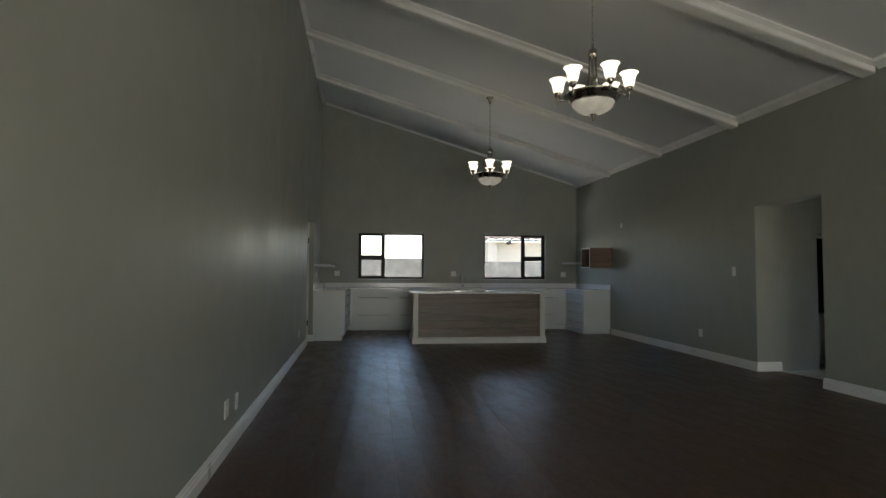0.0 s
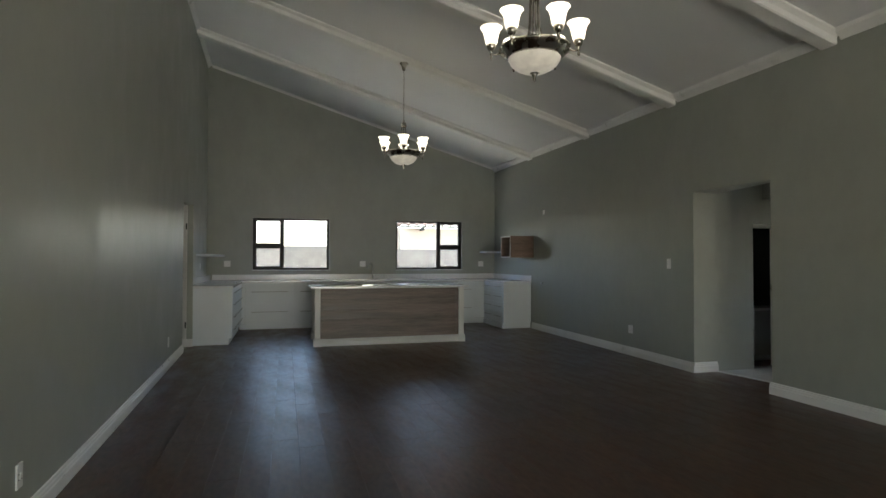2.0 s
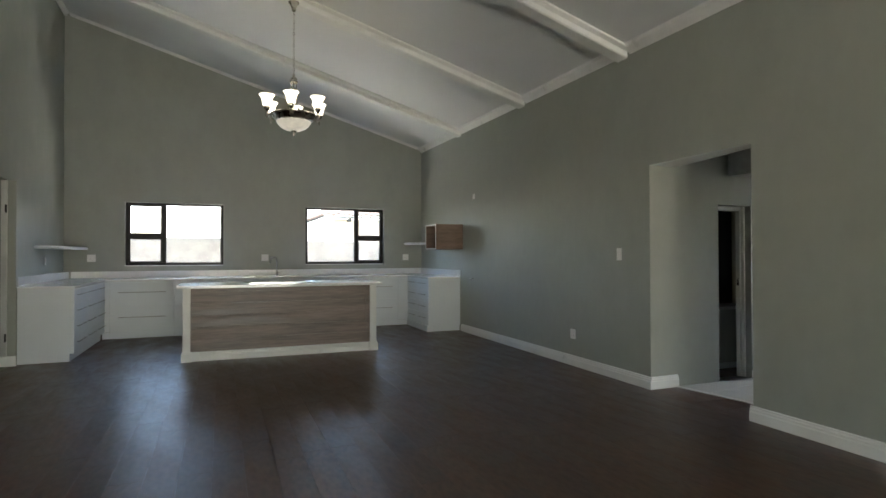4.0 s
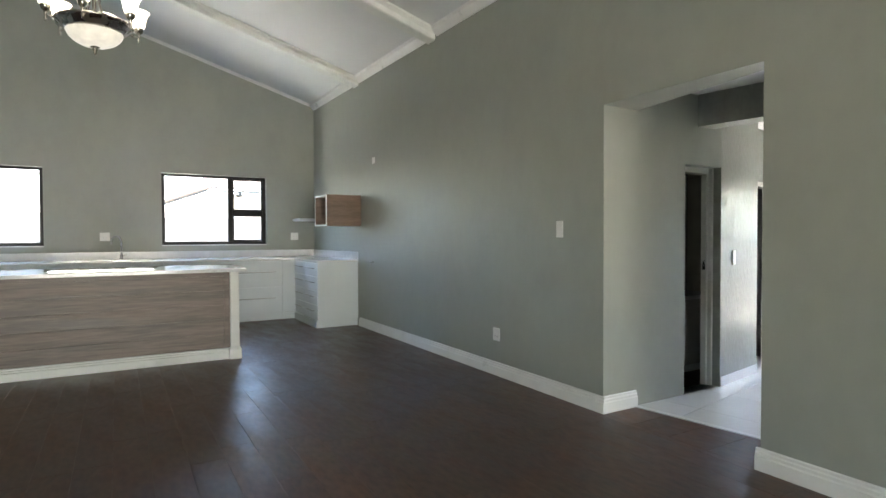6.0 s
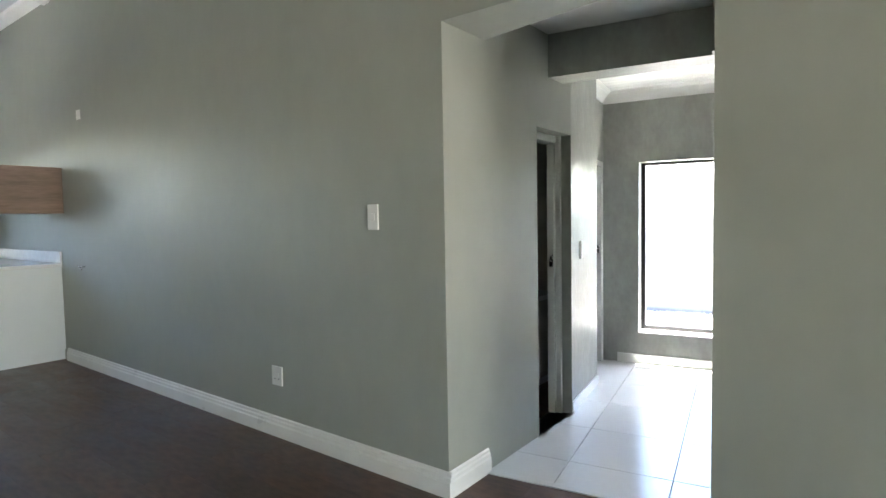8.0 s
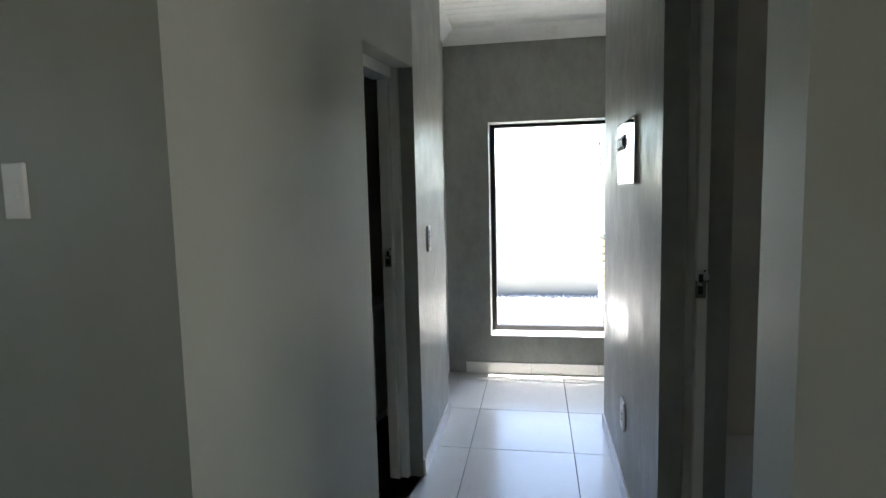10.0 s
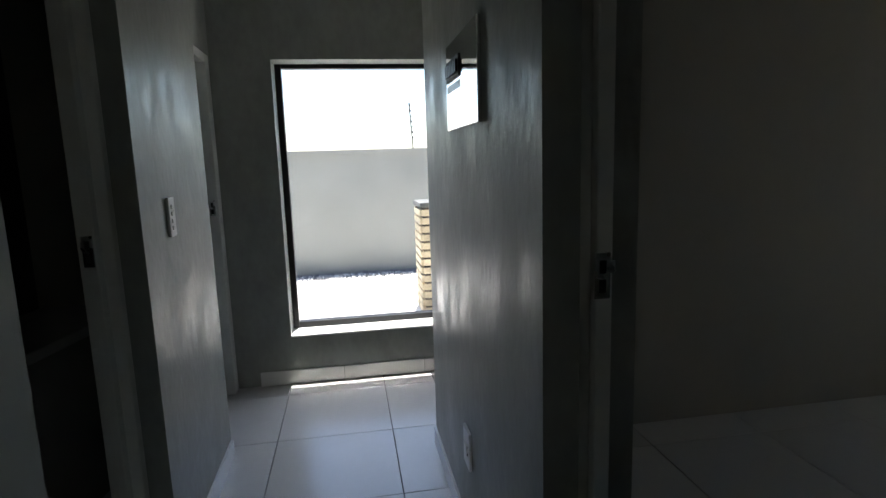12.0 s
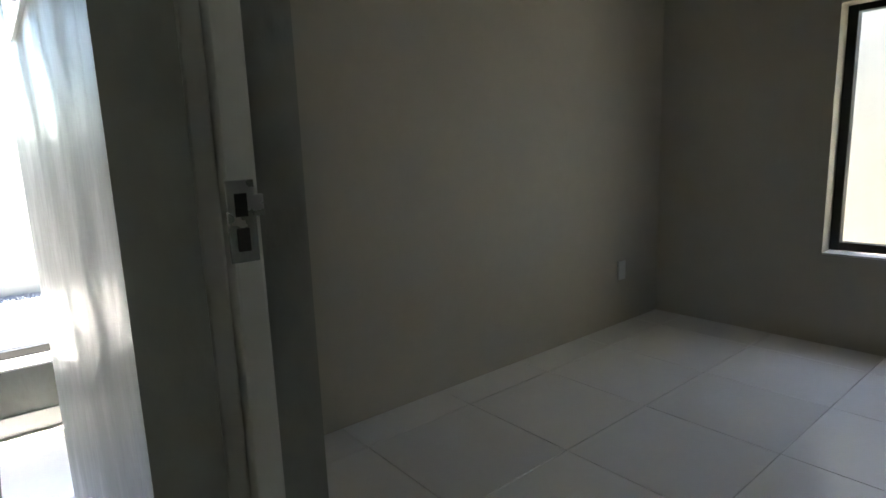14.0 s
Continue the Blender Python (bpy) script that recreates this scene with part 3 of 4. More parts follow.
def drawer_unit(x0, x1, rows, label):
    """A base unit under the windows, fronts facing the room."""
    unit = thing("drawer_unit", label, "kitchen cabinet", "base units under the windows")
    part("carcass", boxes((x0, FRONT + 0.022, 0.105, x1, YB - 0.01, CT - TH)), CABINET, unit)
    part("plinth", boxes((x0, FRONT + 0.05, 0.0, x1, FRONT + 0.068, 0.104)), CABINET, unit)
    for z0, z1 in rows:
        d = part("drawer_front", boxes((x0 + 0.002, FRONT, z0 + 0.005, x1 - 0.003, FRONT + 0.02, z1 - 0.005), bevel=0.0015), CABINET, unit)
        w = x1 - x0
        bar_handle(d, x0 + w * 0.13, x1 - w * 0.13, FRONT, z1 - 0.5 * (z1 - z0) + 0.03)
    return unit


ROWS2 = [(0.115, 0.525), (0.525, CT - TH - 0.005)]
ROWS3 = [(0.115, 0.37), (0.37, 0.64), (0.64, CT - TH - 0.005)]
drawer_unit(0.42, 1.36, ROWS2, "white lacquered base unit with two deep drawers")
drawer_unit(1.362, 2.30, ROWS2, "white lacquered base unit with two deep drawers")
drawer_unit(2.302, 3.50, ROWS2, "white lacquered sink base unit below the tap")
drawer_unit(3.502, 4.42, ROWS2, "white lacquered base unit with two deep drawers")
drawer_unit(4.422, 5.28, ROWS2, "white lacquered base unit with two deep drawers")
for x0, x1 in ((LX1 - 0.02, 0.418), (5.282, RX0 + 0.02)):
    f = thing("corner_filler", "white lacquered filler panel at the unit corner", "kitchen cabinet", "corner fillers")
    part("panel", boxes((x0, FRONT + 0.004, 0.115, x1, FRONT + 0.02, CT - TH - 0.004)), CABINET, f)
    part("plinth", boxes((x0, FRONT + 0.05, 0.0, x1, FRONT + 0.068, 0.104)), CABINET, f)


def side_run(x0, x1, y0, y1, face_x, face, label, columns):
    """A run of drawers along a side wall; its end panel faces the room."""
    unit = thing("drawer_unit", label, "kitchen cabinet", "side base units")
    part("carcass", boxes((min(x0, x1), y0 + 0.018, 0.105, max(x0, x1), y1, CT - TH)), CABINET, unit)
    part("end_panel", boxes((min(x0, x1) - (0.0 if face > 0 else 0.02), y0, 0.105, max(x0, x1) + (0.02 if face > 0 else 0.0), y0 + 0.017, CT - TH), bevel=0.001), CABINET, unit)
    inset = -0.035 * face
    part("plinth", boxes((min(x0, x1 + inset) if face > 0 else x0 - inset, y0 + 0.028, 0.0, x1 + inset if face > 0 else x1, y1, 0.104)), CABINET, unit)
    w = (y1 - y0 - 0.02) / columns
    for c in range(columns):
        a, b = y0 + 0.019 + c * w, y0 + 0.019 + (c + 1) * w
        for z0, z1 in [(0.115, 0.32), (0.32, 0.525), (0.525, 0.73), (0.73, CT - TH - 0.005)]:
            xs = sorted((face_x, face_x + 0.02 * face))
            d = part("drawer_front", boxes((xs[0], a + 0.002, z0 + 0.002, xs[1], b - 0.002, z1 - 0.002), bevel=0.0015), CABINET, unit)
            bar_handle(d, a + 0.09, b - 0.09, face_x + 0.02 * face, (z0 + z1) / 2 + 0.02, "y", face)
    return unit


side_run(RX0, RX1, RY0, FRONT, RX0, -1, "white lacquered drawer unit against the side wall, plain end panel", 2)
side_run(LX0, LX1, LY0, FRONT, LX1, 1, "white lacquered drawer unit at the long wall, plain end panel", 3)

# worktops
wt = thing("kitchen_worktop", "white stone kitchen worktop in a U along three walls", "worktop")
part("slab", boxes((LX1 + 0.03, FRONT - 0.03, CT - TH, RX0 - 0.04, YB - 0.004, CT), bevel=0.003), STONE, wt)
part("slab", boxes((LX0, LY0 - 0.02, CT - TH, LX1 + 0.03, YB - 0.004, CT), bevel=0.003), STONE, wt)
part("slab", boxes((RX0 - 0.04, RY0 - 0.02, CT - TH, RX1, YB - 0.004, CT), bevel=0.003), STONE, wt)
part("upstand", boxes((LX0 + 0.03, YB - 0.024, CT + 0.001, RX1 - 0.022, YB - 0.004, CT + 0.115), bevel=0.002), STONE, wt, "white stone upstand")
part("upstand", boxes((RX1 - 0.02, RY0 - 0.02, CT + 0.001, RX1, YB - 0.004, CT + 0.115), bevel=0.002), STONE, wt, "white stone upstand")
part("upstand", boxes((LX0 - 0.03, LY0, CT + 0.001, LX0 + 0.005, YB - 0.03, CT + 0.115), bevel=0.002), STONE, wt, "white stone upstand")

# sink and tap in the run below the windows
sink = thing("kitchen_sink", "stainless steel inset sink below the windows", "sink")
bm = boxes((2.45, 14.55, CT + 0.001, 3.55, 14.57, CT + 0.012), (2.45, 14.97, CT + 0.001, 3.55, 14.99, CT + 0.012), (2.45, 14.57, CT + 0.001, 2.47, 14.97, CT + 0.012),
           (3.53, 14.57, CT + 0.001, 3.55, 14.97, CT + 0.012), bevel=0.003)
part("rim", bm, STEEL, sink)
part("bowl", boxes((2.47, 14.57, CT + 0.001, 2.98, 14.97, CT + 0.003)), STEEL, sink)
part("drainer", boxes((2.98, 14.57, CT + 0.001, 3.53, 14.97, CT + 0.006), *[(3.03 + 0.06 * i, 14.60, CT + 0.006, 3.05 + 0.06 * i, 14.94, CT + 0.009) for i in range(8)]), STEEL, sink)
tap = thing("kitchen_tap", "chrome swan-neck kitchen tap behind the sink", "tap", at=(3.09, 15.04, CT))
bm = bmesh.new()
lathe(bm, [(0.0, 0.0), (0.032, 0.0), (0.032, 0.012), (0.022, 0.02), (0.022, 0.075), (0.015, 0.085), (0.0, 0.086)], steps=16)
part("base", bm, CHROME, tap, smooth=True)
bm = bmesh.new()
arc = [(0, 0, 0.08), (0, 0, 0.28)] + [(-0.062 + 0.062 * math.cos(a), -0.02 * (1 - math.cos(a)), 0.28 + 0.075 * math.sin(a)) for a in [math.pi * i / 10 for i in range(1, 11)]] + [(-0.125, -0.04, 0.235)]
tube(bm, arc, 0.013, 10)
part("spout", bm, CHROME, tap, smooth=True)
bm = bmesh.new()
tube(bm, [(0.02, 0, 0.055), (0.075, -0.02, 0.085)], 0.007)
part("lever", bm, CHROME, tap, smooth=True)

# island
IX0, IX1, IY0, IY1 = 1.625, 4.175, 11.60, 12.62
isl = thing("kitchen_island", "kitchen island with grey-brown wood panel and white posts", "kitchen island")


def island_post(x, y):
    bm = boxes((x - 0.045, y - 0.045, 0.13, x + 0.045, y + 0.045, CT - TH - 0.001), bevel=0.004)
    lo = [(-0.062, 0.0), (-0.062, 0.10), (-0.045, 0.135)]
    for (a, z0), (b, z1) in zip(lo, lo[1:]):
        va = [bm.verts.new((x + sx * -a, y + sy * -a, z0)) for sx, sy in ((-1, -1), (1, -1), (1, 1), (-1, 1))]
        vb = [bm.verts.new((x + sx * -b, y + sy * -b, z1)) for sx, sy in ((-1, -1), (1, -1), (1, 1), (-1, 1))]
        for i in range(4):
            bm.faces.new((va[i], va[(i + 1) % 4], vb[(i + 1) % 4], vb[i]))
    return bm


for x in (IX0 + 0.062, IX1 - 0.062):
    for y in (IY0 + 0.062, IY1 - 0.062):
        part("post", island_post(x, y), TRIM, isl, "white square post with a flared foot")
body = part("body", boxes((IX0 + 0.11, IY0 + 0.075, 0.0, IX1 - 0.11, IY1 - 0.075, CT - TH - 0.001)), WOOD, isl)
boards = 5
h0, h1 = 0.12, CT - TH - 0.045
for i in range(boards):
    a, b = h0 + (h1 - h0) * i / boards, h0 + (h1 - h0) * (i + 1) / boards
    part("board", boxes((IX0 + 0.125, IY0 + 0.058, a + 0.001, IX1 - 0.165, IY0 + 0.074, b - 0.001), bevel=0.001), WOOD, isl, "grey-brown wood-grain board")
part("stile", boxes((IX1 - 0.163, IY0 + 0.05, 0.12, IX1 - 0.108, IY0 + 0.074, CT - TH - 0.002)), WOOD, isl)
part("stile", boxes((IX0 + 0.108, IY0 + 0.05, 0.12, IX0 + 0.123, IY0 + 0.074, CT - TH - 0.002)), WOOD, isl)
part("rail", boxes((IX0 + 0.125, IY0 + 0.05, h1 + 0.002, IX1 - 0.165, IY0 + 0.074, CT - TH - 0.002)), WOOD, isl)
bm = bmesh.new()
profile_run(bm, (IX0 + 0.108, IY0 + 0.074), (IX1 - 0.108, IY0 + 0.074), [(d * 1.6, h * 0.95) for d, h in SKIRT], -1)
part("skirting", bm, TRIM, isl, "white moulded skirting")
bm = bmesh.new()
profile_run(bm, (IX0 + 0.11, IY0 + 0.12), (IX0 + 0.11, IY1 - 0.12), [(d * 1.6, h * 0.95) for d, h in SKIRT], 1)
part("skirting", bm, TRIM, isl, "white moulded skirting")
top = thing("island_worktop", "white polished stone worktop on the island", "worktop")
part("slab", boxes((IX0 - 0.05, IY0 - 0.02, CT - TH, IX1 + 0.06, IY1 + 0.02, CT), bevel=0.004), STONE, top)

basin = thing("island_basin", "polished steel inset basin in the island worktop", "sink")


def rounded_plate(x0, y0, x1, y1, z0, z1, rad):
    bm = bmesh.new()
    loop = []
    for cx, cy, a0 in ((x1 - rad, y1 - rad, 0), (x0 + rad, y1 - rad, 90), (x0 + rad, y0 + rad, 180), (x1 - rad, y0 + rad, 270)):
        loop += [(cx + rad * math.cos(radians(a0 + 15 * k)), cy + rad * math.sin(radians(a0 + 15 * k))) for k in range(7)]
    a = [bm.verts.new((x, y, z0)) for x, y in loop]
    b = [bm.verts.new((x, y, z1)) for x, y in loop]
    bm.faces.new(a)
    bm.faces.new(b)
    for i in range(len(a)):
        bm.faces.new((a[i], a[(i + 1) % len(a)], b[(i + 1) % len(a)], b[i]))
    return bm


part("rim", rounded_plate(2.40, 11.97, 3.41, 12.45, CT + 0.001, CT + 0.007, 0.05), CHROME, basin, "polished steel rim")
part("bowl", rounded_plate(2.44, 12.01, 2.90, 12.41, CT + 0.0072, CT + 0.009, 0.05), STEEL, basin)
part("bowl", rounded_plate(2.94, 12.01, 3.37, 12.41, CT + 0.0072, CT + 0.009, 0.05), STEEL, basin)

# open wooden box and shelves on the walls
wb = thing("wall_box", "open wooden wall box with pale edges beside the units", "wall cabinet")
bx0, bx1, by0, by1, bz0, bz1 = 5.57, XR - 0.003, 12.93, 13.45, 1.455, 1.895
part("side", boxes((bx0 + 0.004, by0, bz0, bx1, by0 + 0.018, bz1)), BOX_WOOD, wb)
part("side", boxes((bx0 + 0.004, by1 - 0.018, bz0, bx1, by1, bz1)), BOX_WOOD, wb)
part("shelf", boxes((bx0 + 0.004, by0 + 0.018, bz1 - 0.018, bx1, by1 - 0.018, bz1)), BOX_WOOD, wb)
part("shelf", boxes((bx0 + 0.004, by0 + 0.018, bz0, bx1, by1 - 0.018, bz0 + 0.018)), BOX_WOOD, wb)
part("back", boxes((bx1 - 0.012, by0 + 0.018, bz0 + 0.018, bx1, by1 - 0.018, bz1 - 0.018)), BOX_WOOD, wb)
part("edging", boxes((bx0, by0, bz0, bx0 + 0.004, by1, bz0 + 0.018), (bx0, by0, bz1 - 0.018, bx0 + 0.004, by1, bz1), (bx0, by0, bz0 + 0.018, bx0 + 0.004, by0 + 0.018, bz1 - 0.018),
                     (bx0, by1 - 0.018, bz0 + 0.018, bx0 + 0.004, by1, bz1 - 0.018)), TRIM, wb, "pale edging strip")
sh = thing("wall_shelf", "short white floating shelf near the kitchen corner", "shelf", "kitchen shelves")
part("board", boxes((5.70, 14.72, 1.575, XR - 0.003, YB - 0.003, 1.615), bevel=0.003), CABINET, sh)
sh = thing("wall_shelf", "short white floating shelf above the side worktop, reaching the corner", "shelf", "kitchen shelves")
part("board", boxes((x_left(14.2) + 0.012, 13.3, 1.46, x_left(14.2) + 0.33, YB - 0.003, 1.50), bevel=0.003), CABINET, sh)


# ---- chandeliers ----
def chandelier(x, y, label, drop, turn):
    zt = z_ceiling(x, y) - drop
    ch = thing("chandelier", label, "chandelier", "ceiling chandeliers", at=(x, y, 0))
    bm = bmesh.new()
    lathe(bm, [(0.0, zt), (0.064, zt), (0.064, zt - 0.012), (0.052, zt - 0.022), (0.034, zt - 0.06), (0.024, zt - 0.095), (0.026, zt - 0.104), (0.014, zt - 0.115), (0.0, zt - 0.117)], steps=20)
    part("canopy", bm, NICKEL, ch, smooth=True)
    bm = bmesh.new()
    z, k = zt - 0.110, 0
    while z > 3.52:
        d = Vector((0.011, 0, 0)) if k % 2 else Vector((0, 0.011, 0))
        loop = [Vector((0, 0, z - 0.02)) + d * math.cos(a) + Vector((0, 0, 0.024)) * math.sin(a) for a in [2 * math.pi * i / 8 for i in range(9)]]
        tube(bm, loop, 0.0028, 5)
        z, k = z - 0.036, k + 1
    part("chain", bm, NICKEL, ch)
    bm = bmesh.new()
    lathe(bm, [(0.0, 3.545), (0.012, 3.540), (0.018, 3.520), (0.01, 3.505), (0.035, 3.490), (0.042, 3.475), (0.03, 3.460), (0.045, 3.450), (0.05, 3.435), (0.03, 3.420), (0.0, 3.415)], steps=18)
    part("hub", bm, NICKEL, ch, smooth=True)
    for i in range(6):
        a = 2 * math.pi * i / 6 + 0.35
        bm = bmesh.new()
        pts = [(0.032, 3.435), (0.036, 3.315), (0.042, 3.205), (0.065, 3.115), (0.12, 3.060), (0.19, 3.040)]
        tube(bm, [(r * math.cos(a), r * math.sin(a), z) for r, z in pts], 0.0065, 6)
        part("stay", bm, NICKEL, ch, smooth=True)
    bm = bmesh.new()
    lathe(bm, [(0.16, 3.05), (0.268, 3.046), (0.28, 3.034), (0.276, 3.024), (0.255, 3.008), (0.225, 2.978), (0.205, 2.960), (0.198, 2.965), (0.225, 2.995), (0.25, 3.022), (0.16, 3.04), (0.16, 3.05)], steps=44)
    part("ring", bm, NICKEL, ch, smooth=True)
    bm = bmesh.new()
    lathe(bm, [(0.205, 2.972), (0.20, 2.945), (0.18, 2.912), (0.145, 2.882), (0.10, 2.860), (0.05, 2.848), (0.0, 2.845)], steps=40)
    part("bowl", bm, BOWL, ch, "mottled alabaster glass bowl", smooth=True)
    bm = bmesh.new()
    lathe(bm, [(0.0, 2.859), (0.035, 2.853), (0.036, 2.845), (0.018, 2.837), (0.022, 2.827), (0.012, 2.811), (0.014, 2.800), (0.007, 2.785), (0.0, 2.780)], steps=16)
    part("finial", bm, NICKEL, ch, smooth=True)
    for i in range(6):
        a = 2 * math.pi * i / 6 + turn
        c, s = math.cos(a), math.sin(a)
        bm = bmesh.new()
        tube(bm, [(r * c, r * s, z) for r, z in ((0.262, 3.02), (0.30, 3.005), (0.325, 3.008), (0.335, 3.03), (0.335, 3.05))], 0.0075, 8)
        lathe(bm, [(0.0, 2.962), (0.008, 2.966), (0.011, 2.985), (0.007, 3.0), (0.012, 3.012), (0.012, 3.03), (0.018, 3.04), (0.03, 3.052), (0.037, 3.075), (0.035, 3.098), (0.0, 3.099)], 0.335 * c, 0.335 * s, steps=14)
        arm = part("arm", bm, NICKEL, ch, smooth=True)
        bm = bmesh.new()
        lathe(bm, [(0.034, 3.09), (0.044, 3.095), (0.05, 3.12), (0.055, 3.15), (0.062, 3.18), (0.073, 3.207), (0.088, 3.222), (0.085, 3.226), (0.069, 3.212), (0.057, 3.18), (0.05, 3.15), (0.045, 3.12), (0.034, 3.10)],
              0.335 * c, 0.335 * s, steps=24)
        part("shade", bm, OPAL, arm, "lit frosted bell-shaped glass shade", smooth=True)
    return ch


chandelier(3.035, BEAMS[3] - 0.07, "antique nickel chandelier with six lit shades, hung from a beam", 0.113, 0.62)
chandelier(2.905, BEAMS[1] - 0.09, "antique nickel chandelier with six lit shades, beside the kitchen", 0.113, 0.32)


# ---- switches, sockets and small fittings ----
def fitting(name, m, w, h, label, category, group="", gangs=1, rocker=True, slots=False):
    """A wall plate; its back lies on the plane y = 0 and it faces -y; origin at its centre."""
    ob = thing(name, label, category, group)
    part("plate", boxes((-w / 2, -0.010, -h / 2, w / 2, -0.0005, h / 2), bevel=0.003), PLASTIC, ob)
    for g in range(gangs):
        zc = 0 if gangs == 1 else (g - (gangs - 1) / 2) * (h * 0.72 / gangs)
        if rocker:
            part("rocker", boxes((-w * 0.22, -0.014, zc - h * 0.13 / max(1, gangs * 0.6), w * 0.22, -0.0095, zc + h * 0.13 / max(1, gangs * 0.6)), bevel=0.002), PLASTIC, ob)
    if slots:
        for dx in (-0.018, 0.018):
            part("socket_hole", boxes((dx - 0.004, -0.0115, -0.02, dx + 0.004, -0.0098, -0.012), (dx - 0.003, -0.0115, 0.006, dx + 0.003, -0.0098, 0.012)), DARK, ob)
    ob.matrix_world = m
    return ob


def on_right(y, z):
    return Matrix.Translation((XR, y, z)) @ Matrix.Rotation(-math.pi / 2, 4, "Z")


def on_left(y, z):
    return Matrix.Translation((x_left(y), y, z)) @ Matrix.Rotation(math.pi / 2 + 0.03, 4, "Z")


def on_back(x, z):
    return Matrix.Translation((x, YB, z))


fitting("light_switch", on_right(8.74, 1.352), 0.073, 0.132, "white plastic light switch on the grey wall", "light switch")
fitting("wall_socket", on_right(9.60, 0.383), 0.10, 0.12, "white square wall socket above the skirting", "wall socket", "white sockets", slots=True)
fitting("blank_plate", on_right(12.46, 2.345), 0.075, 0.085, "small white blank plate high on the wall", "wall plate", rocker=False)
fitting("wall_socket", on_left(5.40, 0.318), 0.11, 0.125, "white wall socket low on the long wall", "wall socket", "white sockets", slots=True)
fitting("wall_socket", on_left(5.74, 0.30), 0.07, 0.125, "narrow white wall socket low on the long wall", "wall socket", "white sockets", slots=True)
fitting("wall_socket", on_left(10.3, 0.335), 0.07, 0.125, "narrow white wall socket low on the long wall", "wall socket", "white sockets")
fitting("light_switch", on_left(13.9, 1.27), 0.06, 0.115, "white plastic switch below the kitchen shelf", "light switch")
for x in (-0.01, 2.88, 5.73):
    fitting("wall_socket", on_back(x, 1.312), 0.13, 0.125, "white double wall socket above the worktop", "wall socket", "kitchen sockets", slots=True)
tp = thing("wall_tap", "small chrome wall tap for an appliance", "tap", at=(XR, 12.5, 0.95))
bm = bmesh.new()
tube(bm, [(0, 0, 0), (-0.05, 0, 0)], 0.010)
tube(bm, [(-0.03, 0, 0.0), (-0.03, 0, -0.03)], 0.008)
part("body", bm, CHROME, tp, smooth=True)
bm = bmesh.new()
tube(bm, [(-0.05, -0.018, 0.0), (-0.05, 0.018, 0.012)], 0.007)
part("lever", bm, CHROME, tp, smooth=True)

WL = WING @ Matrix.Translation((0.985, VL, 1.103))
fitting("light_switch", WL, 0.06, 0.125, "white four-lever light switch on the passage wall", "light switch", gangs=4)
fitting("wall_socket", WING @ Matrix.Translation((0.70, VR, 0.36)) @ Matrix.Rotation(math.pi, 4, "Z"), 0.085, 0.125, "white wall socket low on the passage wall", "wall socket", "white sockets", slots=True)
fitting("wall_socket", WING @ Matrix.Translation((BE, -3.62, 0.34)) @ Matrix.Rotation(-math.pi / 2, 4, "Z"), 0.075, 0.12, "white wall socket in the bedroom", "wall socket", "white sockets", rocker=False)
# distribution board
db = thing("distribution_board", "polished metal distribution board with a dark breaker window", "distribution board")
part("cover", boxes((-0.335, -0.012, -0.125, 0.075, -0.0005, 0.125), bevel=0.003), MIRROR, db, "mirror-bright metal cover")
part("breaker_panel", boxes((-0.315, -0.016, 0.015, -0.13, -0.0115, 0.075), bevel=0.002), DARK, db, "dark breaker strip")
for i in range(7):
    part("breaker", boxes((-0.305 + 0.024 * i, -0.022, 0.028, -0.288 + 0.024 * i, -0.0155, 0.062), bevel=0.001), ALU, db)
part("label_strip", boxes((-0.315, -0.0135, -0.014, -0.13, -0.0115, 0.006)), PLASTIC, db)
db.matrix_world = WING @ Matrix.Translation((0.513, VR, 1.467)) @ Matrix.Rotation(math.pi, 4, "Z")
# ceiling downlight in the passage
dl = thing("downlight", "small round recessed downlight in the passage ceiling", "downlight")
bm = bmesh.new()
lathe(bm, [(0.0, CEIL2 - 0.002), (0.03, CEIL2 - 0.002), (0.035, CEIL2 - 0.01), (0.048, CEIL2 - 0.008), (0.05, CEIL2 - 0.0005)], steps=20)
part("trim_ring", bm, TRIM, dl, smooth=True)
dl.matrix_world = WING @ Matrix.Translation((1.45, -0.25, 0))

# counter in the unlit room
van = thing("vanity_unit", "vanity counter with a pale top in the unlit room", "vanity")
part("top", boxes((6.46, 8.66, 0.705, 8.14, 9.015, 0.74), bevel=0.003), STONE, van)
part("door", boxes((6.47, 8.70, 0.10, 7.30, 8.72, 0.70), bevel=0.002), VANITY, van)
part("door", boxes((7.304, 8.70, 0.10, 8.13, 8.72, 0.70), bevel=0.002), VANITY, van)
part("carcass", boxes((6.47, 8.722, 0.08, 8.13, 9.01, 0.703)), VANITY, van)
part("plinth", boxes((6.47, 8.76, 0.002, 8.13, 9.01, 0.0795)), CABINET, van)

# ---- outside ----
GU = 6.05
bm = boxes((GU, -9.0, -0.2, GU + 0.2, 8.0, 1.375), (GU - 0.03, -9.0, 1.375, GU + 0.23, 8.0, 1.415))
structure("garden_wall", bm, PLASTER, "plain grey plastered garden wall in its own shade", "wall", WING)
bm = boxes((-1.0, -5.75, -0.2, 5.9, -5.6, 2.25))
structure("garden_wall_2", bm, PLASTER, "plain plastered garden wall outside the bedroom", "wall", WING)
post = thing("fence_post", "thin electric fence post with insulators on the garden wall", "fence post")
bm = bmesh.new()
tube(bm, [(GU + 0.1, -1.22, 1.413), (GU + 0.1, -1.19, 1.98)], 0.008)
part("pole", bm, ALU, post)
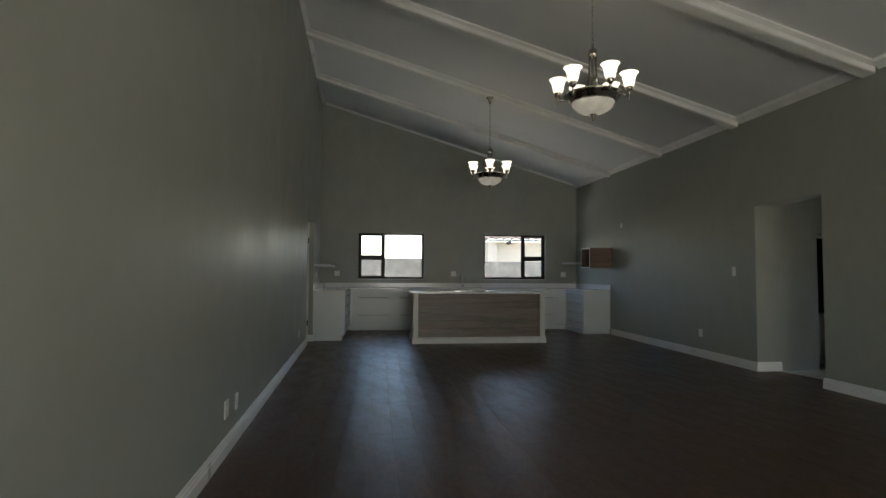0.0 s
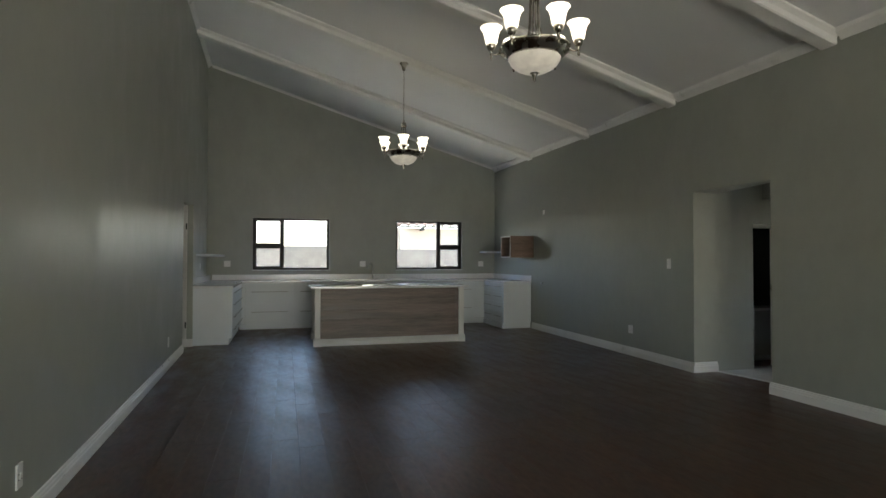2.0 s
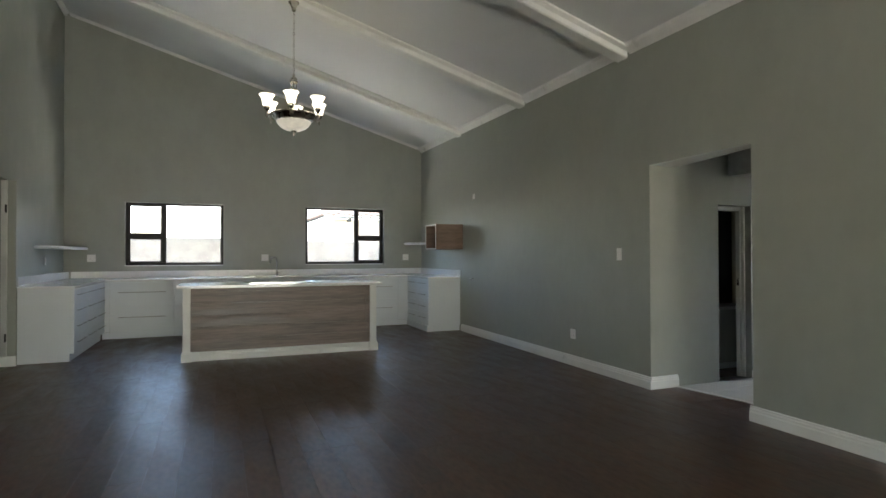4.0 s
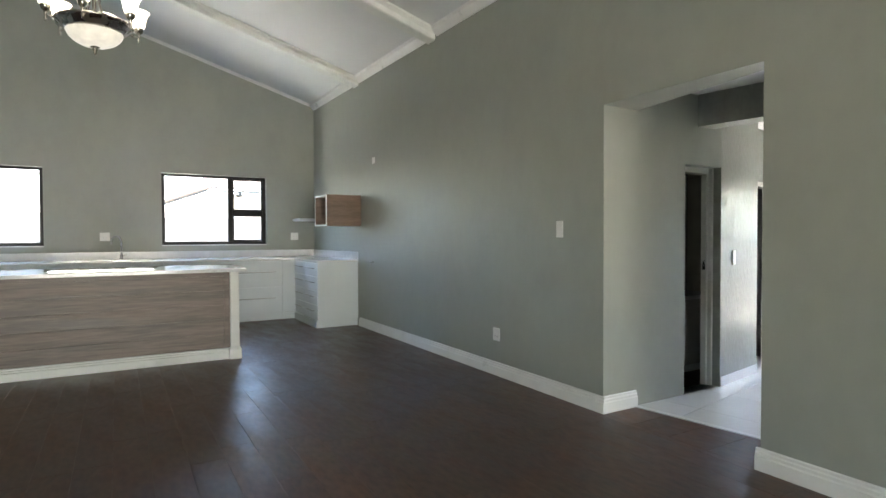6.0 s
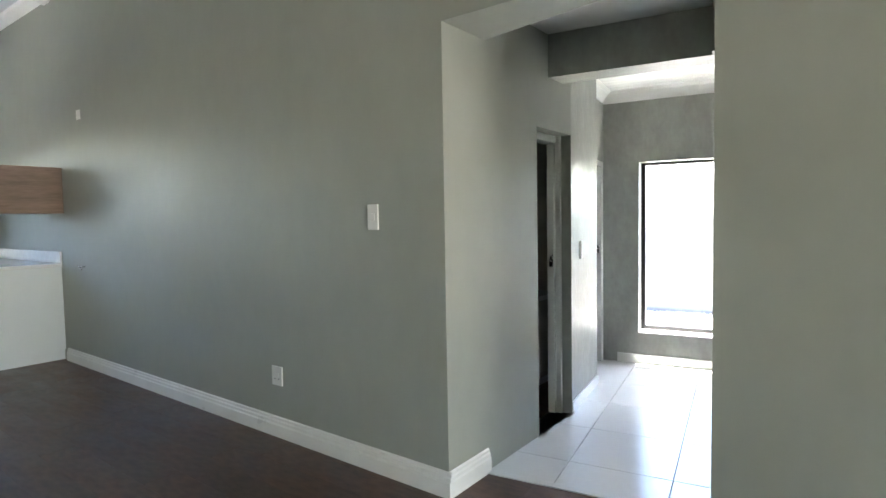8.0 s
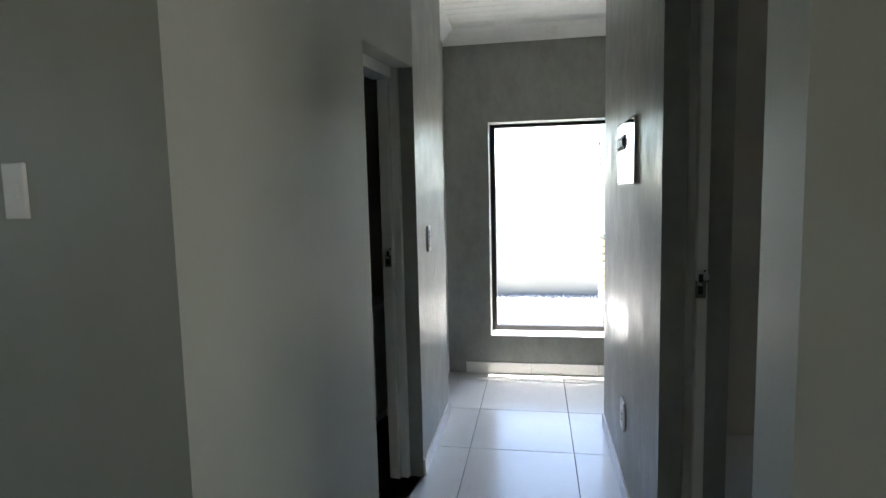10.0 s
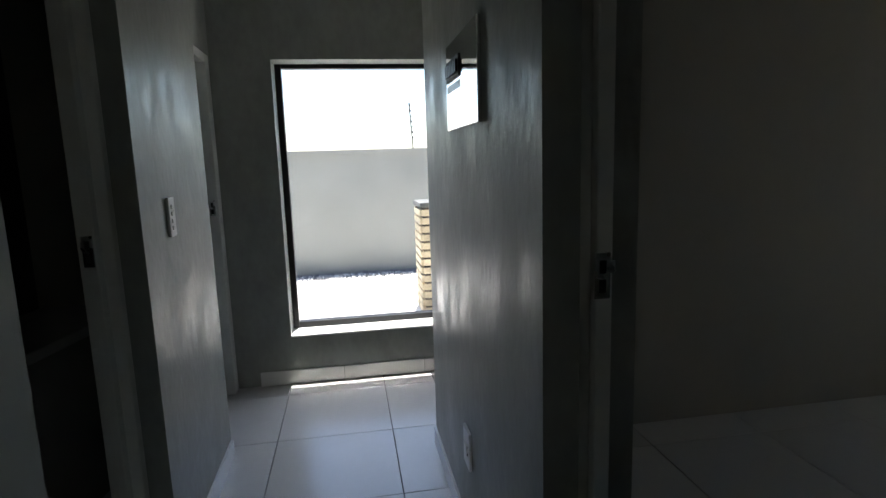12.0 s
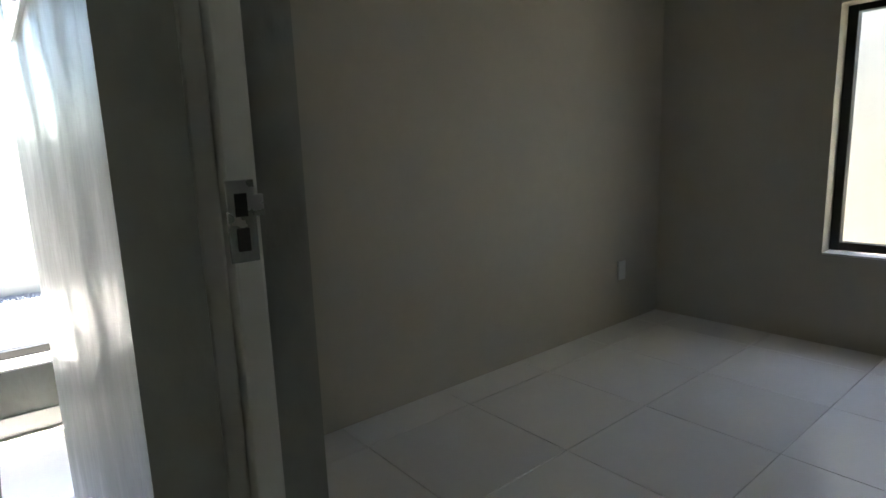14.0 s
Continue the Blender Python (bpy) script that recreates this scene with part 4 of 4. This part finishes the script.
for i in range(7):
    bm = bmesh.new()
    lathe(bm, [(0.0, -0.012), (0.016, -0.012), (0.016, 0.012), (0.0, 0.012)], steps=10)
    ins = part("insulator", bm, ALU, post)
    ins.matrix_local = Matrix.Translation((GU + 0.1, -1.22 + 0.004 * i, 1.55 + 0.065 * i))
for i in range(7):
    bm = bmesh.new()
    tube(bm, [(GU + 0.1, -6.0, 1.55 + 0.065 * i), (GU + 0.1, 5.0, 1.55 + 0.065 * i)], 0.0012, 4)
    part("wire", bm, STEEL, post)
post.matrix_world = WING
pil = thing("brick_pillar", "low pillar faced with split sandy bricks, pale cap", "pillar")
pu, pv = 3.85, -1.0
part("core", boxes((pu, pv - 0.40, -0.10, pu + 0.40, pv - 0.012, 0.86)), MORTAR, pil)
part("cap", boxes((pu - 0.03, pv - 0.43, 0.86, pu + 0.43, pv + 0.02, 0.90), bevel=0.006), BLOCK, pil, "pale concrete cap")
pil.matrix_world = WING
rng = random.Random(3)
brick_mesh = mesh_of("brick", boxes((0, 0, 0, 0.196, 0.03, 0.054), bevel=0.004), BRICK)
for r in range(13):
    z = -0.085 + r * 0.0725
    for c in range(2):
        shift = 0.004 * rng.random()
        for kind in range(2):
            b = new("brick", brick_mesh)
            b.parent = pil
            if kind == 0:
                b.matrix_local = Matrix.Translation((pu + 0.002 + c * 0.2, pv - 0.014 + shift, z))
            else:
                b.matrix_local = Matrix.Translation((pu + 0.0 - shift, pv - 0.004 - c * 0.2, z)) @ Matrix.Rotation(-math.pi / 2, 4, "Z") @ Matrix.Translation((0, -0.012, 0))
# gravel beds
bm = bmesh.new()
rng = random.Random(5)


def chip(bm, x, y, z, s):
    a = [bm.verts.new((x + s * rng.uniform(-1, 1), y + s * rng.uniform(-1, 1), z)) for _ in range(3)]
    t = bm.verts.new((x, y, z + s * rng.uniform(0.7, 1.3)))
    bm.faces.new(a)
    for i in range(3):
        bm.faces.new((a[i], a[(i + 1) % 3], t))


for _ in range(4200):
    chip(bm, GU - 0.02 - 0.36 * rng.random() ** 1.3, rng.uniform(-3, 2.4), -0.105, 0.022)
for _ in range(5200):
    a = rng.random() ** 0.8
    chip(bm, pu - 0.05 - 0.15 * a + rng.uniform(-0.3, 0.3) * (1.1 - 0.75 * a), pv - 0.3 + 0.75 * a, -0.106, 0.026)
g = new("gravel", mesh_of("gravel", bm, GRAVEL))
g.matrix_world = WING
tagged(g, "loose grey gravel along the wall and pillar", "gravel", kind="stuff")

# behind the kitchen: boundary wall and neighbour's house
bm = boxes((-12, 18.8, -0.2, 3.5, 19.02, 1.80), (3.5, 18.8, -0.2, 20, 19.02, 1.72), (3.4, 18.74, -0.2, 3.7, 19.08, 1.86))
structure("boundary_wall", bm, BLOCK, "pale block boundary wall behind the kitchen", "wall")
house = thing("neighbour_house", "cream neighbouring house with a tiled roof", "house")
HX0, HX1, HY = 5.43, 19.0, 24.0           # corner of the eaves, far end, front wall


def prism(profile, y0, y1):
    """A solid with an upright outline of (x, z), from y0 to y1."""
    bm = bmesh.new()
    a = [bm.verts.new((x, y0, z)) for x, z in profile]
    b = [bm.verts.new((x, y1, z)) for x, z in profile]
    bm.faces.new(a)
    bm.faces.new(b[::-1])
    for i in range(len(a)):
        j = (i + 1) % len(a)
        bm.faces.new((a[i], b[i], b[j], a[j]))
    return bm


part("wall", prism(((4.35, -0.2), (4.35, 2.22), (HX0, 2.68), (HX1, 2.68), (HX1, -0.2)), HY, HY + 7), CREAM, house)
part("pilaster", boxes((HX0 + 0.05, HY - 0.28, -0.2, HX0 + 0.40, HY - 0.003, 2.655), bevel=0.01), CREAM, house)
bm = bmesh.new()
nx = 160
rows = []
for y, z in ((HY - 0.45, 2.80), (HY + 3.5, 4.3)):
    rows.append([bm.verts.new((HX0 + (HX1 - HX0) * i / nx, y, z + 0.055 * abs(math.sin(i * math.pi * 0.25)))) for i in range(nx + 1)])
for i in range(nx):
    bm.faces.new((rows[0][i], rows[0][i + 1], rows[1][i + 1], rows[1][i]))
ex = bmesh.ops.extrude_face_region(bm, geom=bm.faces[:])
bmesh.ops.translate(bm, verts=[v for v in ex["geom"] if isinstance(v, bmesh.types.BMVert)], vec=(0, 0, -0.06))
part("roof", bm, ROOF, house, "wavy roof tiles at the eaves")
part("fascia", boxes((HX0 + 0.02, HY - 0.42, 2.685, HX1, HY - 0.39, 2.745)), ROOM_SHADE_AND_TRIM, house)
for i in range(6):
    part("rafter", boxes((HX0 + 0.9 + 2.2 * i, HY - 0.388, 2.57, HX0 + 1.0 + 2.2 * i, HY - 0.003, 2.684)), ROOM_SHADE_AND_TRIM, house)
part("barge_board", prism(((4.05, 2.17), (HX0, 2.70), (HX0, 2.78), (4.05, 2.25)), HY - 0.45, HY - 0.36), ROOM_SHADE_AND_TRIM, house, "dark sloping barge board")
tile_cap = mesh_of("barge_tile", lathe(bmesh.new(), [(0.0, -0.09), (0.055, -0.09), (0.075, 0.08), (0.0, 0.10)], steps=8), ROOF)
for i in range(10):
    cap = new("barge_tile", tile_cap)
    cap.parent = house
    cap.matrix_local = Matrix.Translation((4.12 + 0.135 * i, HY - 0.40, 2.30 + 0.052 * i)) @ Matrix.Rotation(radians(69), 4, "Y")

# ---- floor pieces ----
# laminate boards: those in the walked part singly, the rest joined
PW, PL = 0.19, 1.28
plank = mesh_of("plank", boxes((0.0004, 0.0004, -0.0115, PW - 0.0004, PL - 0.0004, 0.0), bevel=0.0006), LAMINATE)
rng = random.Random(11)
singles = 0
rows_x = int((XR + 0.5 - x_left(YB) + 0.02) / PW) + 1
verts, faces = [], []


def add_box(x0, y0, z0, x1, y1, z1):
    k = len(verts)
    verts.extend([(x0, y0, z0), (x1, y0, z0), (x1, y1, z0), (x0, y1, z0), (x0, y0, z1), (x1, y0, z1), (x1, y1, z1), (x0, y1, z1)])
    faces.extend([(k, k + 3, k + 2, k + 1), (k + 4, k + 5, k + 6, k + 7), (k, k + 1, k + 5, k + 4), (k + 1, k + 2, k + 6, k + 5), (k + 2, k + 3, k + 7, k + 6), (k + 3, k, k + 4, k + 7)])


X_START = x_left(YB)
for i in range(rows_x):
    x = X_START + i * PW
    y = YF - PL * rng.random()
    while y < YB:
        a, b = max(y, YF), min(y + PL, YB)
        x1 = min(x + PW, XR - 0.001)
        if x < XR - 0.02 and b - a > 0.01:
            whole = b - a > PL - 1e-6 and x1 - x > PW - 1e-6
            if whole and 3.6 < y < 11.0 and 0.3 < x and singles < 290:
                p = new("plank", plank)
                p.parent = floor_living
                p.matrix_local = Matrix.Translation((x, y, 0))
                singles += 1
            else:
                add_box(x + 0.0004, a + 0.0004, -0.0115, x1 - 0.0004, b - 0.0004, 0.0)
        y += PL
# boards inside the opening, up to the tile edge
for y0, y1 in ((OP0, 7.45), (7.452, 7.72), (7.722, 8.0), (8.002, OP1)):
    add_box(XR + 0.0, y0 + 0.0005, -0.0115, XR + 0.3, y1 - 0.0005, 0.0)
    for k, y in ((-7, y0), (-6, y1), (-3, y0), (-2, y1)):      # ends cut along the angled metal strip
        verts[k] = (6.415 + (8.28 - y) * 0.1668, *verts[k][1:])
me = bpy.data.meshes.new("planks")
me.from_pydata(verts, [], faces)
me.materials.append(LAMINATE)
ob = new("planks", me)
ob.parent = floor_living
ob["kind"] = "stuff"
ob["label"] = "dark brown laminate boards"
st = thing("threshold_strip", "slim metal threshold strip between laminate and tiles", "threshold")
part("strip", boxes((-0.335, -0.712, -0.010, -0.287, 0.37, 0.006), bevel=0.004), SATIN, st)
st.matrix_world = WING

# floor tiles of the wing
T = 0.53


def tile_field(u0, v0, nu, nv, u_min, u_max, v_min, v_max, x_min=None):
    shared = {}
    for i in range(nu):
        for j in range(nv):
            a, b = max(u0 + i * T, u_min), min(u0 + (i + 1) * T, u_max)
            c, d = max(v0 + j * T, v_min), min(v0 + (j + 1) * T, v_max)
            if x_min:
                a = max(a, west(c, x_min), west(d, x_min))
            if b - a < 0.02 or d - c < 0.02:
                continue
            key = (round(b - a, 3), round(d - c, 3))
            if key not in shared:
                shared[key] = mesh_of("tile", boxes((0.002, 0.002, -0.0135, b - a - 0.002, d - c - 0.002, 0.0), bevel=0.0015), TILE)
            t = new("tile", shared[key])
            t.parent = floor_wing
            t.matrix_local = Matrix.Translation((a, c, 0))


tile_field(-T, -5 * T, 7, 10, -0.29, UE, VR - 0.1, 1.75)
tile_field(1.41 - 0.35, -5 * T, 3, 4, 1.42, UE, -2.15, VR - 0.1)
tile_field(0.12 - 3 * T, -2.69 - 3 * T, 7, 8, -1.2, BE, BS, VR - 0.1, XR + 0.155)
# tile skirtings of the wing
SK = 0.082


def tile_skirt(m, length, label="pale grey tile skirting"):
    n = max(1, round(length / T))
    ob = thing("tile_skirting", label, "skirting")
    ob["kind"] = "structure"
    for i in range(n):
        a, b = length * i / n, length * (i + 1) / n
        part("tile", boxes((a + 0.0015, -0.010, 0.001, b - 0.0015, -0.0005, SK), bevel=0.001), TILE, ob)
    ob.matrix_world = m
    return ob


tile_skirt(WING @ Matrix.Translation((0.7385, VL, 0)), 1.50 - 0.7385)
tile_skirt(WING @ Matrix.Translation((1.41, VR, 0)) @ Matrix.Rotation(math.pi, 4, "Z"), 1.41 - 0.088)
tile_skirt(WING @ Matrix.Translation((UE, VL - 0.01, 0)) @ Matrix.Rotation(-math.pi / 2, 4, "Z"), 1.9)
